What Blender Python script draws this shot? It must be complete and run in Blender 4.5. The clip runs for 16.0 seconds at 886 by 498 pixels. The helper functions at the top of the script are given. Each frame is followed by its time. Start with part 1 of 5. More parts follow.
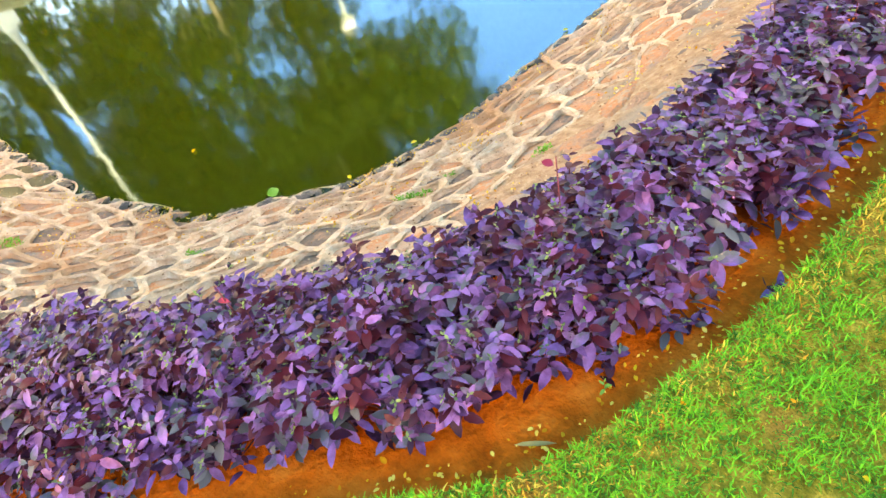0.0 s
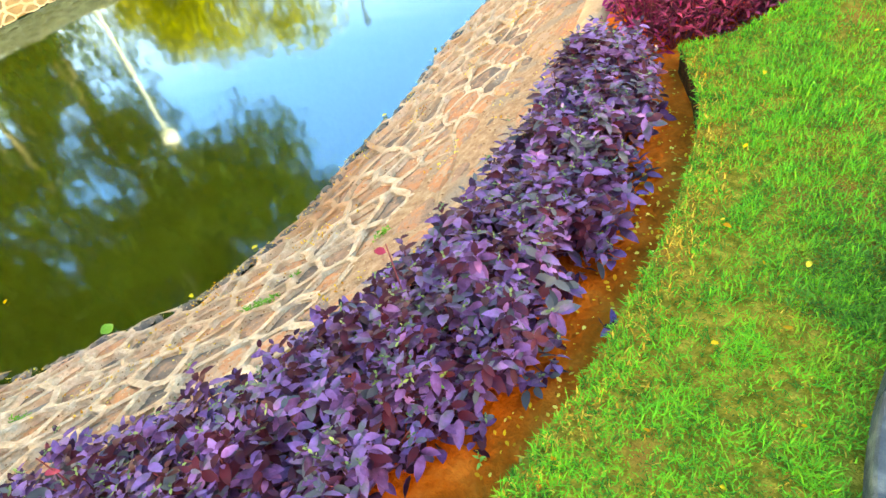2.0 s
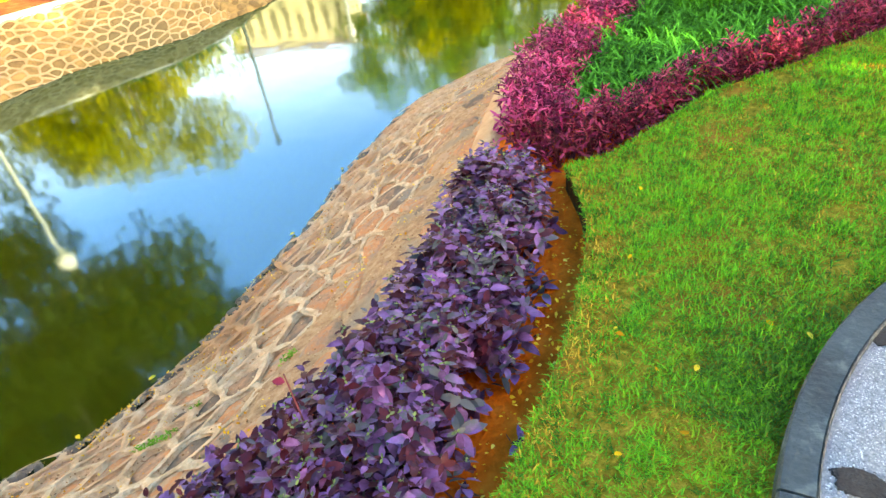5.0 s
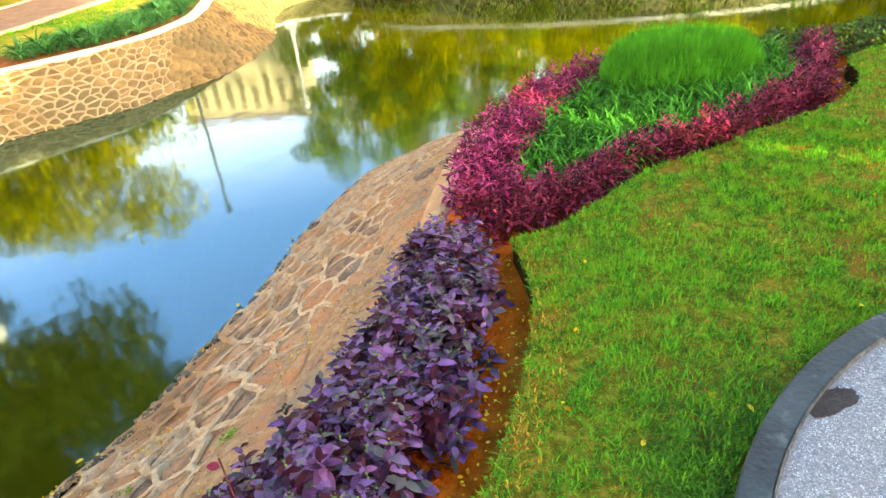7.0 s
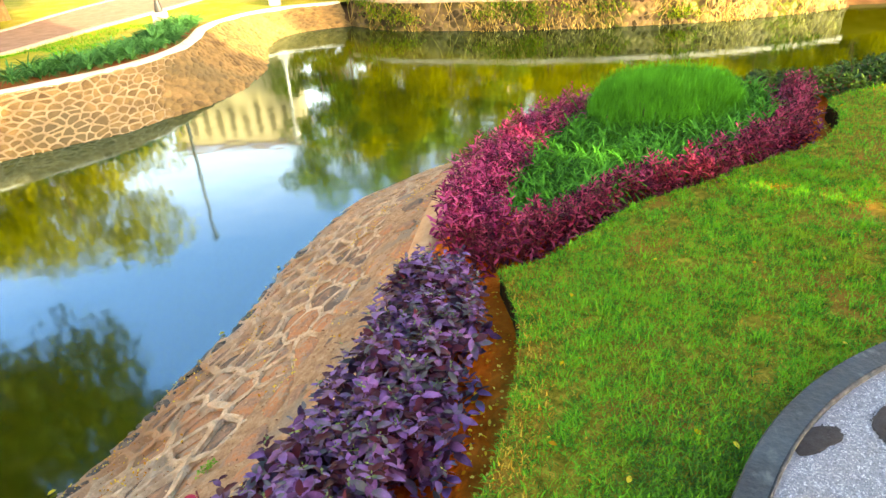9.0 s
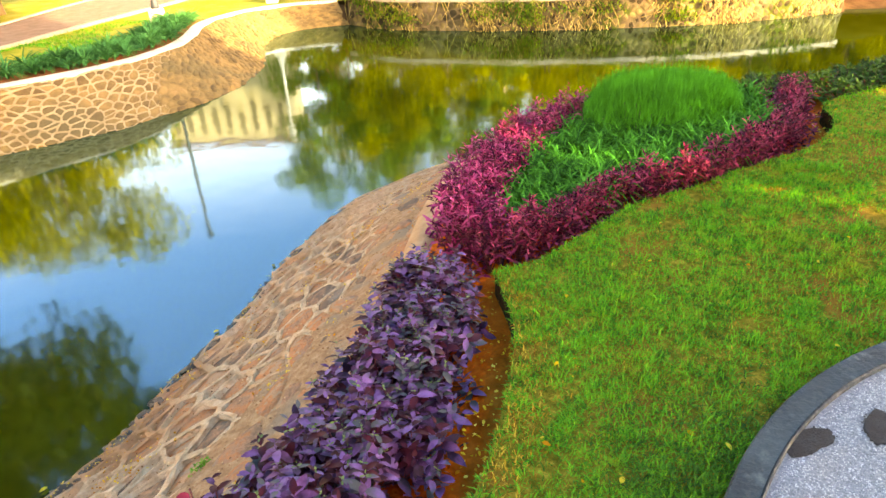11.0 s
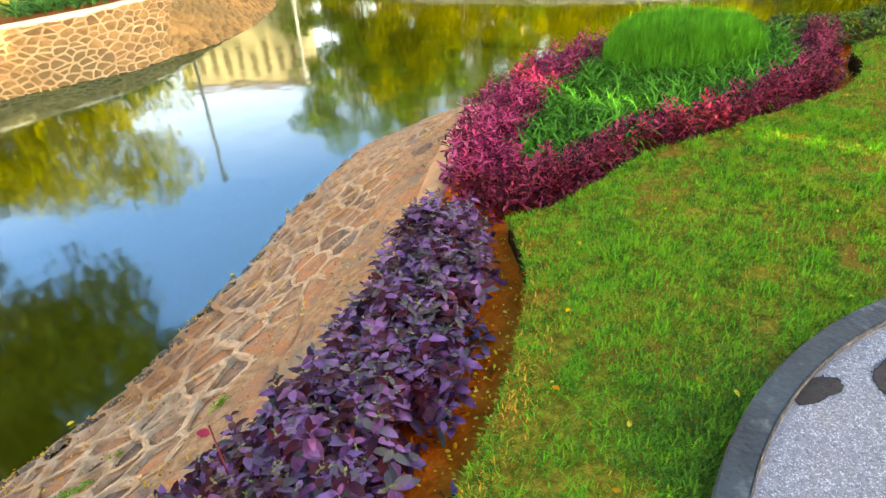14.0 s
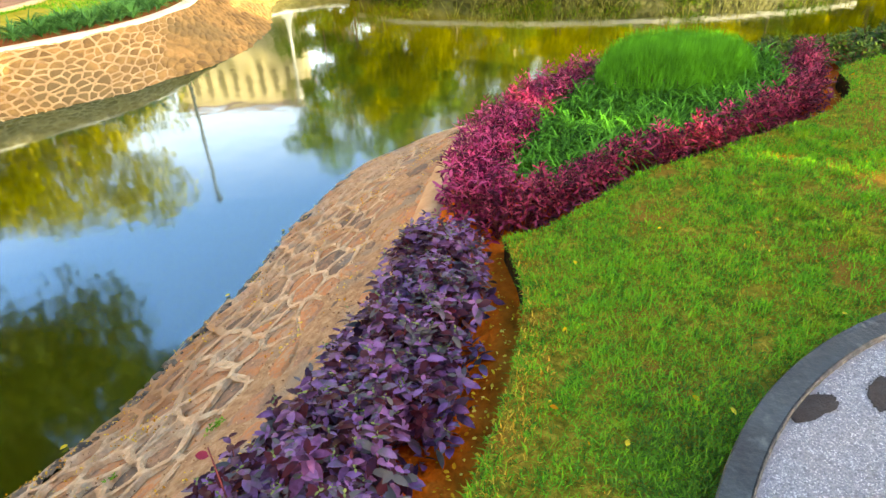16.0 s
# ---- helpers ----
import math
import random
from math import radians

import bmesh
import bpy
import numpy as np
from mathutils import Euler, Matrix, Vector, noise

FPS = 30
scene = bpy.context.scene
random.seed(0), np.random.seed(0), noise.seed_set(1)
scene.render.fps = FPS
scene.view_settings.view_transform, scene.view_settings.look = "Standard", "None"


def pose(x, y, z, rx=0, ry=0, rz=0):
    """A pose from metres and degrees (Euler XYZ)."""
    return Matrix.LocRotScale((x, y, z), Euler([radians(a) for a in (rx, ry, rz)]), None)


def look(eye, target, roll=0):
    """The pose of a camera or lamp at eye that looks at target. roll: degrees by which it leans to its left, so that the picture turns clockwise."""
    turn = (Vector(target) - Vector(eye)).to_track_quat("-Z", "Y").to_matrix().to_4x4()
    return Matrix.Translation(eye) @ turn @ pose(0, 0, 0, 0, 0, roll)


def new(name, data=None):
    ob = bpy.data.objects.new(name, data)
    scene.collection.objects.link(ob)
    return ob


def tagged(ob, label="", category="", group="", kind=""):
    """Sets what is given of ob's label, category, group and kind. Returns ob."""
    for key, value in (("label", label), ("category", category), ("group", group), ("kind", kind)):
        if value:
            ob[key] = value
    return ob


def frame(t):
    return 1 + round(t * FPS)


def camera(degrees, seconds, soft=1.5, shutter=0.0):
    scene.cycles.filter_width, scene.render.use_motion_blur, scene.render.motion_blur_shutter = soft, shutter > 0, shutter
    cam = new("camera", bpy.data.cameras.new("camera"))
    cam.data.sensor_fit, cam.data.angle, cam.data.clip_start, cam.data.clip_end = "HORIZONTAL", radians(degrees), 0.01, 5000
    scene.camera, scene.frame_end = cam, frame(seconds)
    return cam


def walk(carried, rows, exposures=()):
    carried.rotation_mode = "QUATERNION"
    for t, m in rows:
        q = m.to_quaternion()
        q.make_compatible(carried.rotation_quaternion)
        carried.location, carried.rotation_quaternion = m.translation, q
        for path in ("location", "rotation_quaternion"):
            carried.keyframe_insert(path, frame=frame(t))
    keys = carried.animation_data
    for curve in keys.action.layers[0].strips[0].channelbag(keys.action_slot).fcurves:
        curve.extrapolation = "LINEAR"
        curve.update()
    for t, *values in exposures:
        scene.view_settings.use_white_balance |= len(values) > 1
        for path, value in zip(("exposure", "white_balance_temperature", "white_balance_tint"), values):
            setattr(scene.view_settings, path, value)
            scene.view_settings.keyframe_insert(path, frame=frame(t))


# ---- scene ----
# camera: carried by hand at eye height on the lawn, tilting up from the flower border to the pond
cam = camera(70.2, 16.0, soft=1.5)
PATH = [
    (0, (-0.117, -0.079, 1.462), (-0.936, 0.926, -0.061), -17.0),
    (0.5, (-0.106, -0.067, 1.47), (-0.828, 1.012, -0.05), -16.8),
    (1, (-0.094, -0.056, 1.466), (-0.723, 1.097, -0.042), -15.9),
    (1.5, (-0.082, -0.05, 1.473), (-0.627, 1.167, -0.017), -15.5),
    (2, (-0.06, -0.029, 1.47), (-0.511, 1.288, 0.034), -13.6),
    (2.5, (-0.045, -0.02, 1.476), (-0.428, 1.378, 0.098), -11.9),
    (3, (-0.04, -0.026, 1.483), (-0.406, 1.418, 0.149), -11.5),
    (3.5, (-0.03, -0.021, 1.482), (-0.354, 1.454, 0.172), -11.1),
    (4, (-0.024, -0.016, 1.484), (-0.297, 1.494, 0.201), -10.0),
    (6.5, (0.016, 0.011, 1.504), (-0.046, 1.677, 0.4), -6.0),
    (7, (0.016, 0.011, 1.504), (-0.004, 1.709, 0.447), -4.9),
    (7.5, (0.016, 0.011, 1.503), (0.026, 1.735, 0.489), -4.0),
    (8, (0.016, 0.011, 1.503), (0.032, 1.756, 0.526), -3.4),
    (8.5, (0.016, 0.011, 1.503), (0.041, 1.767, 0.547), -3.2),
    (9, (0.016, 0.011, 1.503), (0.043, 1.757, 0.529), -3.1),
    (9.5, (0.016, 0.011, 1.503), (0.051, 1.762, 0.538), -3.1),
    (12, (0.012, 0.006, 1.509), (0.052, 1.729, 0.495), -2.0),
    (12.5, (0.011, 0.005, 1.511), (0.035, 1.697, 0.445), -2.4),
    (13, (0.016, 0.01, 1.504), (0.022, 1.674, 0.394), -2.8),
    (13.5, (0.015, 0.01, 1.504), (0.014, 1.669, 0.387), -2.8),
    (14, (0.016, 0.011, 1.504), (0.007, 1.668, 0.384), -2.7),
    (14.5, (0.015, 0.01, 1.505), (0.008, 1.685, 0.412), -2.9),
    (15, (0.009, 0.003, 1.513), (-0.001, 1.683, 0.428), -3.0),
    (15.5, (0.007, 0.0, 1.516), (0.004, 1.685, 0.439), -2.9),
    (16, (0.006, -0.001, 1.517), (0.018, 1.689, 0.447), -2.6),
]
walk(cam, [(t, look(eye, target, roll)) for t, eye, target, roll in PATH],
     exposures=[(0.0, 4.10, 17000, 30), (1.2, 4.10, 16500, 24), (2.2, 4.06, 16500, 24), (3.2, 3.82, 16000, 25), (4.0, 3.76, 16000, 25), (7.0, 3.40, 17000, 29), (16.0, 3.24, 19000, 35)])

# ---------------------------------------------------------------- light
SUN_EL, SUN_X, SUN_Y = radians(21), 0.76, -0.65
world = bpy.data.worlds.new("sky")
scene.world = world
world.use_nodes = True
wn, wl = world.node_tree.nodes, world.node_tree.links
wn.clear()
sky = wn.new("ShaderNodeTexSky")
sky.sky_type = "NISHITA"
sky.sun_disc = False
sky.sun_elevation = SUN_EL
sky.sun_rotation = math.atan2(SUN_X, SUN_Y)
sky.air_density = 1.0
sky.dust_density = 1.9
sky.ozone_density = 1.2
bg = wn.new("ShaderNodeBackground")
bg.inputs["Strength"].default_value = 0.15
out = wn.new("ShaderNodeOutputWorld")
rich = wn.new("ShaderNodeHueSaturation")
rich.inputs["Saturation"].default_value = 1.58
wl.new(sky.outputs["Color"], rich.inputs["Color"])
# bright haze low over the horizon
haze = wn.new("ShaderNodeHueSaturation")
haze.inputs["Saturation"].default_value = 0.5
haze.inputs["Value"].default_value = 1.7
wl.new(sky.outputs["Color"], haze.inputs["Color"])
heading = wn.new("ShaderNodeTexCoord")
axes = wn.new("ShaderNodeSeparateXYZ")
wl.new(heading.outputs["Generated"], axes.inputs["Vector"])
low = wn.new("ShaderNodeMapRange")
low.interpolation_type = "SMOOTHSTEP"
low.inputs["From Min"].default_value, low.inputs["From Max"].default_value = 0.18, 0.46
low.inputs["To Min"].default_value, low.inputs["To Max"].default_value = 1.0, 0.0
wl.new(axes.outputs["Z"], low.inputs["Value"])
mixed = wn.new("ShaderNodeMix")
mixed.data_type = "RGBA"
wl.new(low.outputs["Result"], mixed.inputs["Factor"])
wl.new(rich.outputs["Color"], mixed.inputs["A"])
wl.new(haze.outputs["Color"], mixed.inputs["B"])
wl.new(mixed.outputs["Result"], bg.inputs["Color"])
wl.new(bg.outputs["Background"], out.inputs["Surface"])

sun_data = bpy.data.lights.new("sun", "SUN")
sun_data.energy, sun_data.angle, sun_data.color = 2.4, radians(0.6), (1.0, 0.86, 0.66)
sun = new("sun", sun_data)
h = math.cos(SUN_EL) / math.hypot(SUN_X, SUN_Y)
sun.rotation_euler = Vector((SUN_X * h, SUN_Y * h, math.sin(SUN_EL))).to_track_quat("Z", "Y").to_euler()


# ---------------------------------------------------------------- materials
def material(name, stops, scale=8.0, rough=0.7, bump=0.0, bump_scale=60.0, island=0.0, obj_random=0.0, metal=0.0,
             spec=0.5, stain=None, stain_scale=2.0, stain_at=(0.5, 0.65), through_light=0.0, detail=6.0):
    """stops: colours from noise, dark to light. island / obj_random: how much each leaf or piece varies in value."""
    m = bpy.data.materials.new(name)
    m.use_nodes = True
    n, l = m.node_tree.nodes, m.node_tree.links
    p = n["Principled BSDF"]
    p.inputs["Roughness"].default_value = rough
    p.inputs["Metallic"].default_value = metal
    p.inputs["Specular IOR Level"].default_value = spec
    geo = n.new("ShaderNodeNewGeometry")
    tex = n.new("ShaderNodeTexNoise")
    tex.inputs["Scale"].default_value = scale
    tex.inputs["Detail"].default_value = detail
    tex.inputs["Roughness"].default_value = 0.62
    l.new(geo.outputs["Position"], tex.inputs["Vector"])
    fac = tex.outputs["Fac"]
    rnd = None
    if island:
        rnd, amount = geo.outputs["Random Per Island"], island
    elif obj_random:
        rnd, amount = n.new("ShaderNodeObjectInfo").outputs["Random"], obj_random
    if rnd is not None:
        a = n.new("ShaderNodeMath")
        a.operation = "MULTIPLY_ADD"
        a.inputs[1].default_value = amount
        l.new(rnd, a.inputs[0])
        s2 = n.new("ShaderNodeMath")
        s2.operation = "SUBTRACT"
        s2.inputs[1].default_value = amount / 2
        l.new(fac, s2.inputs[0])
        l.new(s2.outputs[0], a.inputs[2])
        fac = a.outputs[0]
    ramp = n.new("ShaderNodeValToRGB")
    els = ramp.color_ramp.elements
    while len(els) < len(stops):
        els.new(0.5)
    for i, c in enumerate(stops):
        els[i].position = 0.28 + 0.44 * i / max(1, len(stops) - 1)
        els[i].color = (*c, 1)
    l.new(fac, ramp.inputs["Fac"])
    col = ramp.outputs["Color"]
    if stain:
        t2 = n.new("ShaderNodeTexNoise")
        t2.inputs["Scale"].default_value = stain_scale
        t2.inputs["Detail"].default_value = 5
        l.new(geo.outputs["Position"], t2.inputs["Vector"])
        mr = n.new("ShaderNodeMapRange")
        mr.inputs["From Min"].default_value, mr.inputs["From Max"].default_value = stain_at
        l.new(t2.outputs["Fac"], mr.inputs["Value"])
        mix = n.new("ShaderNodeMix")
        mix.data_type = "RGBA"
        l.new(mr.outputs["Result"], mix.inputs["Factor"])
        l.new(col, mix.inputs["A"])
        mix.inputs["B"].default_value = (*stain, 1)
        col = mix.outputs["Result"]
    l.new(col, p.inputs["Base Color"])
    if bump:
        t3 = n.new("ShaderNodeTexNoise")
        t3.inputs["Scale"].default_value = bump_scale
        t3.inputs["Detail"].default_value = 8
        l.new(geo.outputs["Position"], t3.inputs["Vector"])
        b = n.new("ShaderNodeBump")
        b.inputs["Strength"].default_value = bump
        b.inputs["Distance"].default_value = 0.02
        l.new(t3.outputs["Fac"], b.inputs["Height"])
        l.new(b.outputs["Normal"], p.inputs["Normal"])
    if through_light:
        tr = n.new("ShaderNodeBsdfTranslucent")
        l.new(col, tr.inputs["Color"])
        ms = n.new("ShaderNodeMixShader")
        ms.inputs[0].default_value = through_light
        l.new(p.outputs[0], ms.inputs[1])
        l.new(tr.outputs[0], ms.inputs[2])
        l.new(ms.outputs[0], n["Material Output"].inputs["Surface"])
    return m


M = {
    "soil": material("red_soil", [(0.38, 0.055, 0.005), (0.66, 0.105, 0.010), (0.74, 0.165, 0.022)], 9, 0.95, 0.9, 45, spec=0.05),
    "earth": material("earth", [(0.035, 0.022, 0.012), (0.07, 0.042, 0.022), (0.12, 0.075, 0.04)], 3, 0.95, 0.6, 20, spec=0.1),
    "turf": material("turf_thatch", [(0.09, 0.10, 0.010), (0.27, 0.21, 0.026), (0.56, 0.36, 0.06)], 30, 0.95, 1.0, 160, spec=0.05,
                     stain=(0.42, 0.17, 0.035), stain_scale=2.2, stain_at=(0.54, 0.64)),
    "grass": material("grass_blades", [(0.004, 0.13, 0.018), (0.008, 0.33, 0.034), (0.022, 0.49, 0.040), (0.13, 0.46, 0.040)], 15, 0.5,
                      island=0.46, spec=0.03, through_light=0.18, stain=(0.44, 0.38, 0.035), stain_scale=3.2, stain_at=(0.60, 0.84), detail=3),
    "mortar": material("mortar", [(0.50, 0.30, 0.18), (0.67, 0.44, 0.28), (0.82, 0.61, 0.42)], 16, 0.92, 0.8, 90, spec=0.1,
                       stain=(0.54, 0.28, 0.15), stain_scale=1.3, stain_at=(0.52, 0.66)),
    "stone": material("bank_stone", [(0.19, 0.13, 0.098), (0.34, 0.185, 0.118), (0.47, 0.24, 0.148), (0.60, 0.22, 0.095), (0.50, 0.295, 0.185)], 13, 0.88, 1.0, 60,
                      obj_random=0.50, spec=0.1, stain=(0.30, 0.24, 0.19), stain_scale=2.6, stain_at=(0.60, 0.70)),
    # far copies of mortar and stone, darkened in colour to stand in for shade
    "mortar_far_dimmed": material("mortar_far_dimmed", [(0.25, 0.20, 0.11), (0.34, 0.28, 0.17), (0.44, 0.38, 0.25)], 4, 0.92, 0.6, 50, spec=0.1),
    "stone_far_dimmed": material("bank_stone_far_dimmed", [(0.13, 0.095, 0.045), (0.20, 0.145, 0.065), (0.29, 0.20, 0.088)], 5, 0.85, 0.8, 35,
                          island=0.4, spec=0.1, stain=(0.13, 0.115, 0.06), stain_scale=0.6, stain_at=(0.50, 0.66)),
    "far_soil": material("far_red_soil", [(0.16, 0.05, 0.02), (0.26, 0.09, 0.035), (0.34, 0.14, 0.06)], 9, 0.95, 0.9, 45, spec=0.05),
    "wall_stone": material("wall_stone", [(0.035, 0.032, 0.018), (0.09, 0.078, 0.04), (0.21, 0.17, 0.075)], 3, 0.9, 0.6, 25, island=0.5, spec=0.1),
    "wall_joint": material("wall_joint", [(0.07, 0.055, 0.03), (0.15, 0.12, 0.07), (0.27, 0.22, 0.13)], 3, 0.9, 0.6, 25, spec=0.1,
                           stain=(0.05, 0.08, 0.015), stain_scale=1.2, stain_at=(0.50, 0.60)),
    "concrete": material("concrete", [(0.30, 0.26, 0.21), (0.42, 0.37, 0.30), (0.52, 0.47, 0.40)], 7, 0.9, 0.5, 60, spec=0.2),
    "cap": material("cap_plaster", [(0.42, 0.21, 0.10), (0.60, 0.32, 0.17), (0.70, 0.44, 0.26)], 7, 0.9, 0.5, 60, spec=0.2),
    "white": material("white_kerb", [(0.55, 0.52, 0.46), (0.70, 0.67, 0.60), (0.80, 0.78, 0.72)], 5, 0.8, 0.3, 60),
    "purple": material("purple_leaf", [(0.060, 0.005, 0.012), (0.022, 0.005, 0.022), (0.112, 0.038, 0.125), (0.210, 0.102, 0.305), (0.060, 0.074, 0.085)], 6, 0.45,
                       island=0.56, spec=0.20, through_light=0.06),
    "purple_single": material("purple_leaf_single", [(0.060, 0.005, 0.012), (0.022, 0.005, 0.022), (0.112, 0.038, 0.125), (0.210, 0.102, 0.305), (0.060, 0.074, 0.085)], 6, 0.45,
                              obj_random=0.52, spec=0.20, through_light=0.06),
    "far_turf": material("far_turf", [(0.12, 0.20, 0.02), (0.26, 0.30, 0.04), (0.42, 0.40, 0.10)], 1.5, 0.95, 0.6, 60, spec=0.1),
    "purple_stem": material("purple_stem", [(0.07, 0.008, 0.014), (0.20, 0.025, 0.040)], 20, 0.6),
    "magenta": material("magenta_leaf", [(0.09, 0.005, 0.030), (0.34, 0.017, 0.100), (0.62, 0.09, 0.24)], 6, 0.5, island=0.7, spec=0.12, through_light=0.2),
    "maroon": material("maroon_leaf", [(0.045, 0.004, 0.016), (0.165, 0.012, 0.046), (0.42, 0.06, 0.14)], 6, 0.5, island=0.7, spec=0.15, through_light=0.2),
    "strap": material("strap_leaf", [(0.001, 0.11, 0.020), (0.002, 0.28, 0.040), (0.006, 0.46, 0.058)], 5, 0.65, obj_random=0.55, spec=0.02, through_light=0.10),
    "strap_far": material("far_strap_leaf", [(0.008, 0.12, 0.038), (0.018, 0.23, 0.07), (0.05, 0.36, 0.11)], 5, 0.65, obj_random=0.5, spec=0.04, through_light=0.10),
    "fuzz": material("fine_green", [(0.000, 0.18, 0.024), (0.001, 0.32, 0.038), (0.002, 0.44, 0.050)], 7, 0.8, island=0.3, spec=0.0, through_light=0.05),
    "bank_bed": material("bank_dirt", [(0.30, 0.15, 0.075), (0.47, 0.255, 0.14), (0.60, 0.38, 0.23)], 18, 0.95, 1.0, 70, spec=0.1,
                         stain=(0.33, 0.24, 0.17), stain_scale=3.5, stain_at=(0.54, 0.68)),
    "wet_stone": material("wet_stone", [(0.04, 0.032, 0.025), (0.09, 0.068, 0.048), (0.20, 0.13, 0.085)], 9, 0.45, 0.6, 60, island=0.6),
    "bud": material("bud_leaf", [(0.04, 0.10, 0.03), (0.10, 0.19, 0.05), (0.18, 0.30, 0.07)], 20, 0.45, island=0.5, through_light=0.2),
    "weed": material("weed_leaf", [(0.03, 0.20, 0.012), (0.07, 0.34, 0.03), (0.15, 0.46, 0.06)], 12, 0.6, island=0.5, spec=0.1, through_light=0.25),
    "red_leaf": material("red_leaf", [(0.22, 0.008, 0.03), (0.38, 0.02, 0.06)], 20, 0.45, through_light=0.2),
    "young_leaf": material("young_leaf", [(0.07, 0.32, 0.03), (0.15, 0.46, 0.06)], 20, 0.45, through_light=0.3),
    "slate": material("slate_kerb", [(0.003, 0.016, 0.024), (0.007, 0.034, 0.046), (0.022, 0.062, 0.078)], 6, 0.6, 0.5, 50,
                      stain=(0.11, 0.17, 0.17), stain_scale=16, stain_at=(0.56, 0.80)),
    "worn_edge": material("worn_edge", [(0.012, 0.035, 0.048), (0.035, 0.065, 0.078), (0.13, 0.17, 0.17)], 30, 0.8, 0.5, 50),
    "gravel_bed": material("gravel_bed", [(0.15, 0.19, 0.23), (0.32, 0.38, 0.43), (0.50, 0.56, 0.60)], 120, 0.9, 1.0, 200),
    "pebble": material("white_pebble", [(0.15, 0.22, 0.26), (0.44, 0.57, 0.62), (0.66, 0.78, 0.82), (0.76, 0.85, 0.87)], 30, 0.6, island=0.8),
    "dark_inlay": material("dark_inlay", [(0.005, 0.012, 0.018), (0.012, 0.024, 0.034), (0.032, 0.05, 0.062)], 40, 0.7, 0.8, 160, island=0.6),
    "yellow_leaf": material("yellow_leaf", [(0.60, 0.22, 0.012), (0.80, 0.40, 0.015), (0.78, 0.52, 0.05)], 6, 0.6, obj_random=0.6, spec=0.1, through_light=0.2),
    "tree_leaf": material("tree_leaf", [(0.03, 0.11, 0.010), (0.08, 0.22, 0.018), (0.22, 0.32, 0.022)], 1.2, 0.6, island=0.4, spec=0.2, through_light=0.3),
    # tree_leaf darkened: the shade on the big trees is put into the colour
    "tree_leaf_shaded": material("tree_leaf_shaded", [(0.007, 0.024, 0.003), (0.015, 0.045, 0.005), (0.045, 0.075, 0.007)], 1.2, 0.6, island=0.4, spec=0.15, through_light=0.3),
    "tree_leaf_yellow": material("tree_leaf_yellow", [(0.17, 0.19, 0.006), (0.34, 0.33, 0.010), (0.56, 0.44, 0.016)], 1.2, 0.6, island=0.4, spec=0.2, through_light=0.3),
    "bark": material("bark", [(0.10, 0.07, 0.04), (0.22, 0.15, 0.08), (0.32, 0.23, 0.13)], 6, 0.9, 0.8, 15),
    "pale_bark": material("pale_bark", [(0.34, 0.22, 0.10), (0.52, 0.36, 0.18), (0.66, 0.48, 0.28)], 6, 0.9, 0.8, 15),
    "path": material("paved_path", [(0.15, 0.105, 0.08), (0.20, 0.14, 0.11), (0.25, 0.185, 0.145)], 4, 0.9, 0.4, 40),
    "lamp_paint": material("grey_lamp_paint", [(0.34, 0.35, 0.32), (0.48, 0.48, 0.43)], 5, 0.5, metal=0.1),
    "dark_lamp_paint": material("blue_grey_paint", [(0.016, 0.034, 0.046), (0.032, 0.062, 0.080)], 5, 0.5, metal=0.1),
    "window_dark": material("window_dark", [(0.16, 0.115, 0.06), (0.30, 0.22, 0.12)], 2, 0.5),
    "roof_red": material("roof_red", [(0.16, 0.05, 0.03), (0.26, 0.09, 0.05)], 3, 0.8, 0.4, 12),
    "plaster": material("pale_plaster", [(0.60, 0.44, 0.26), (0.74, 0.56, 0.35)], 0.6, 0.9),
}


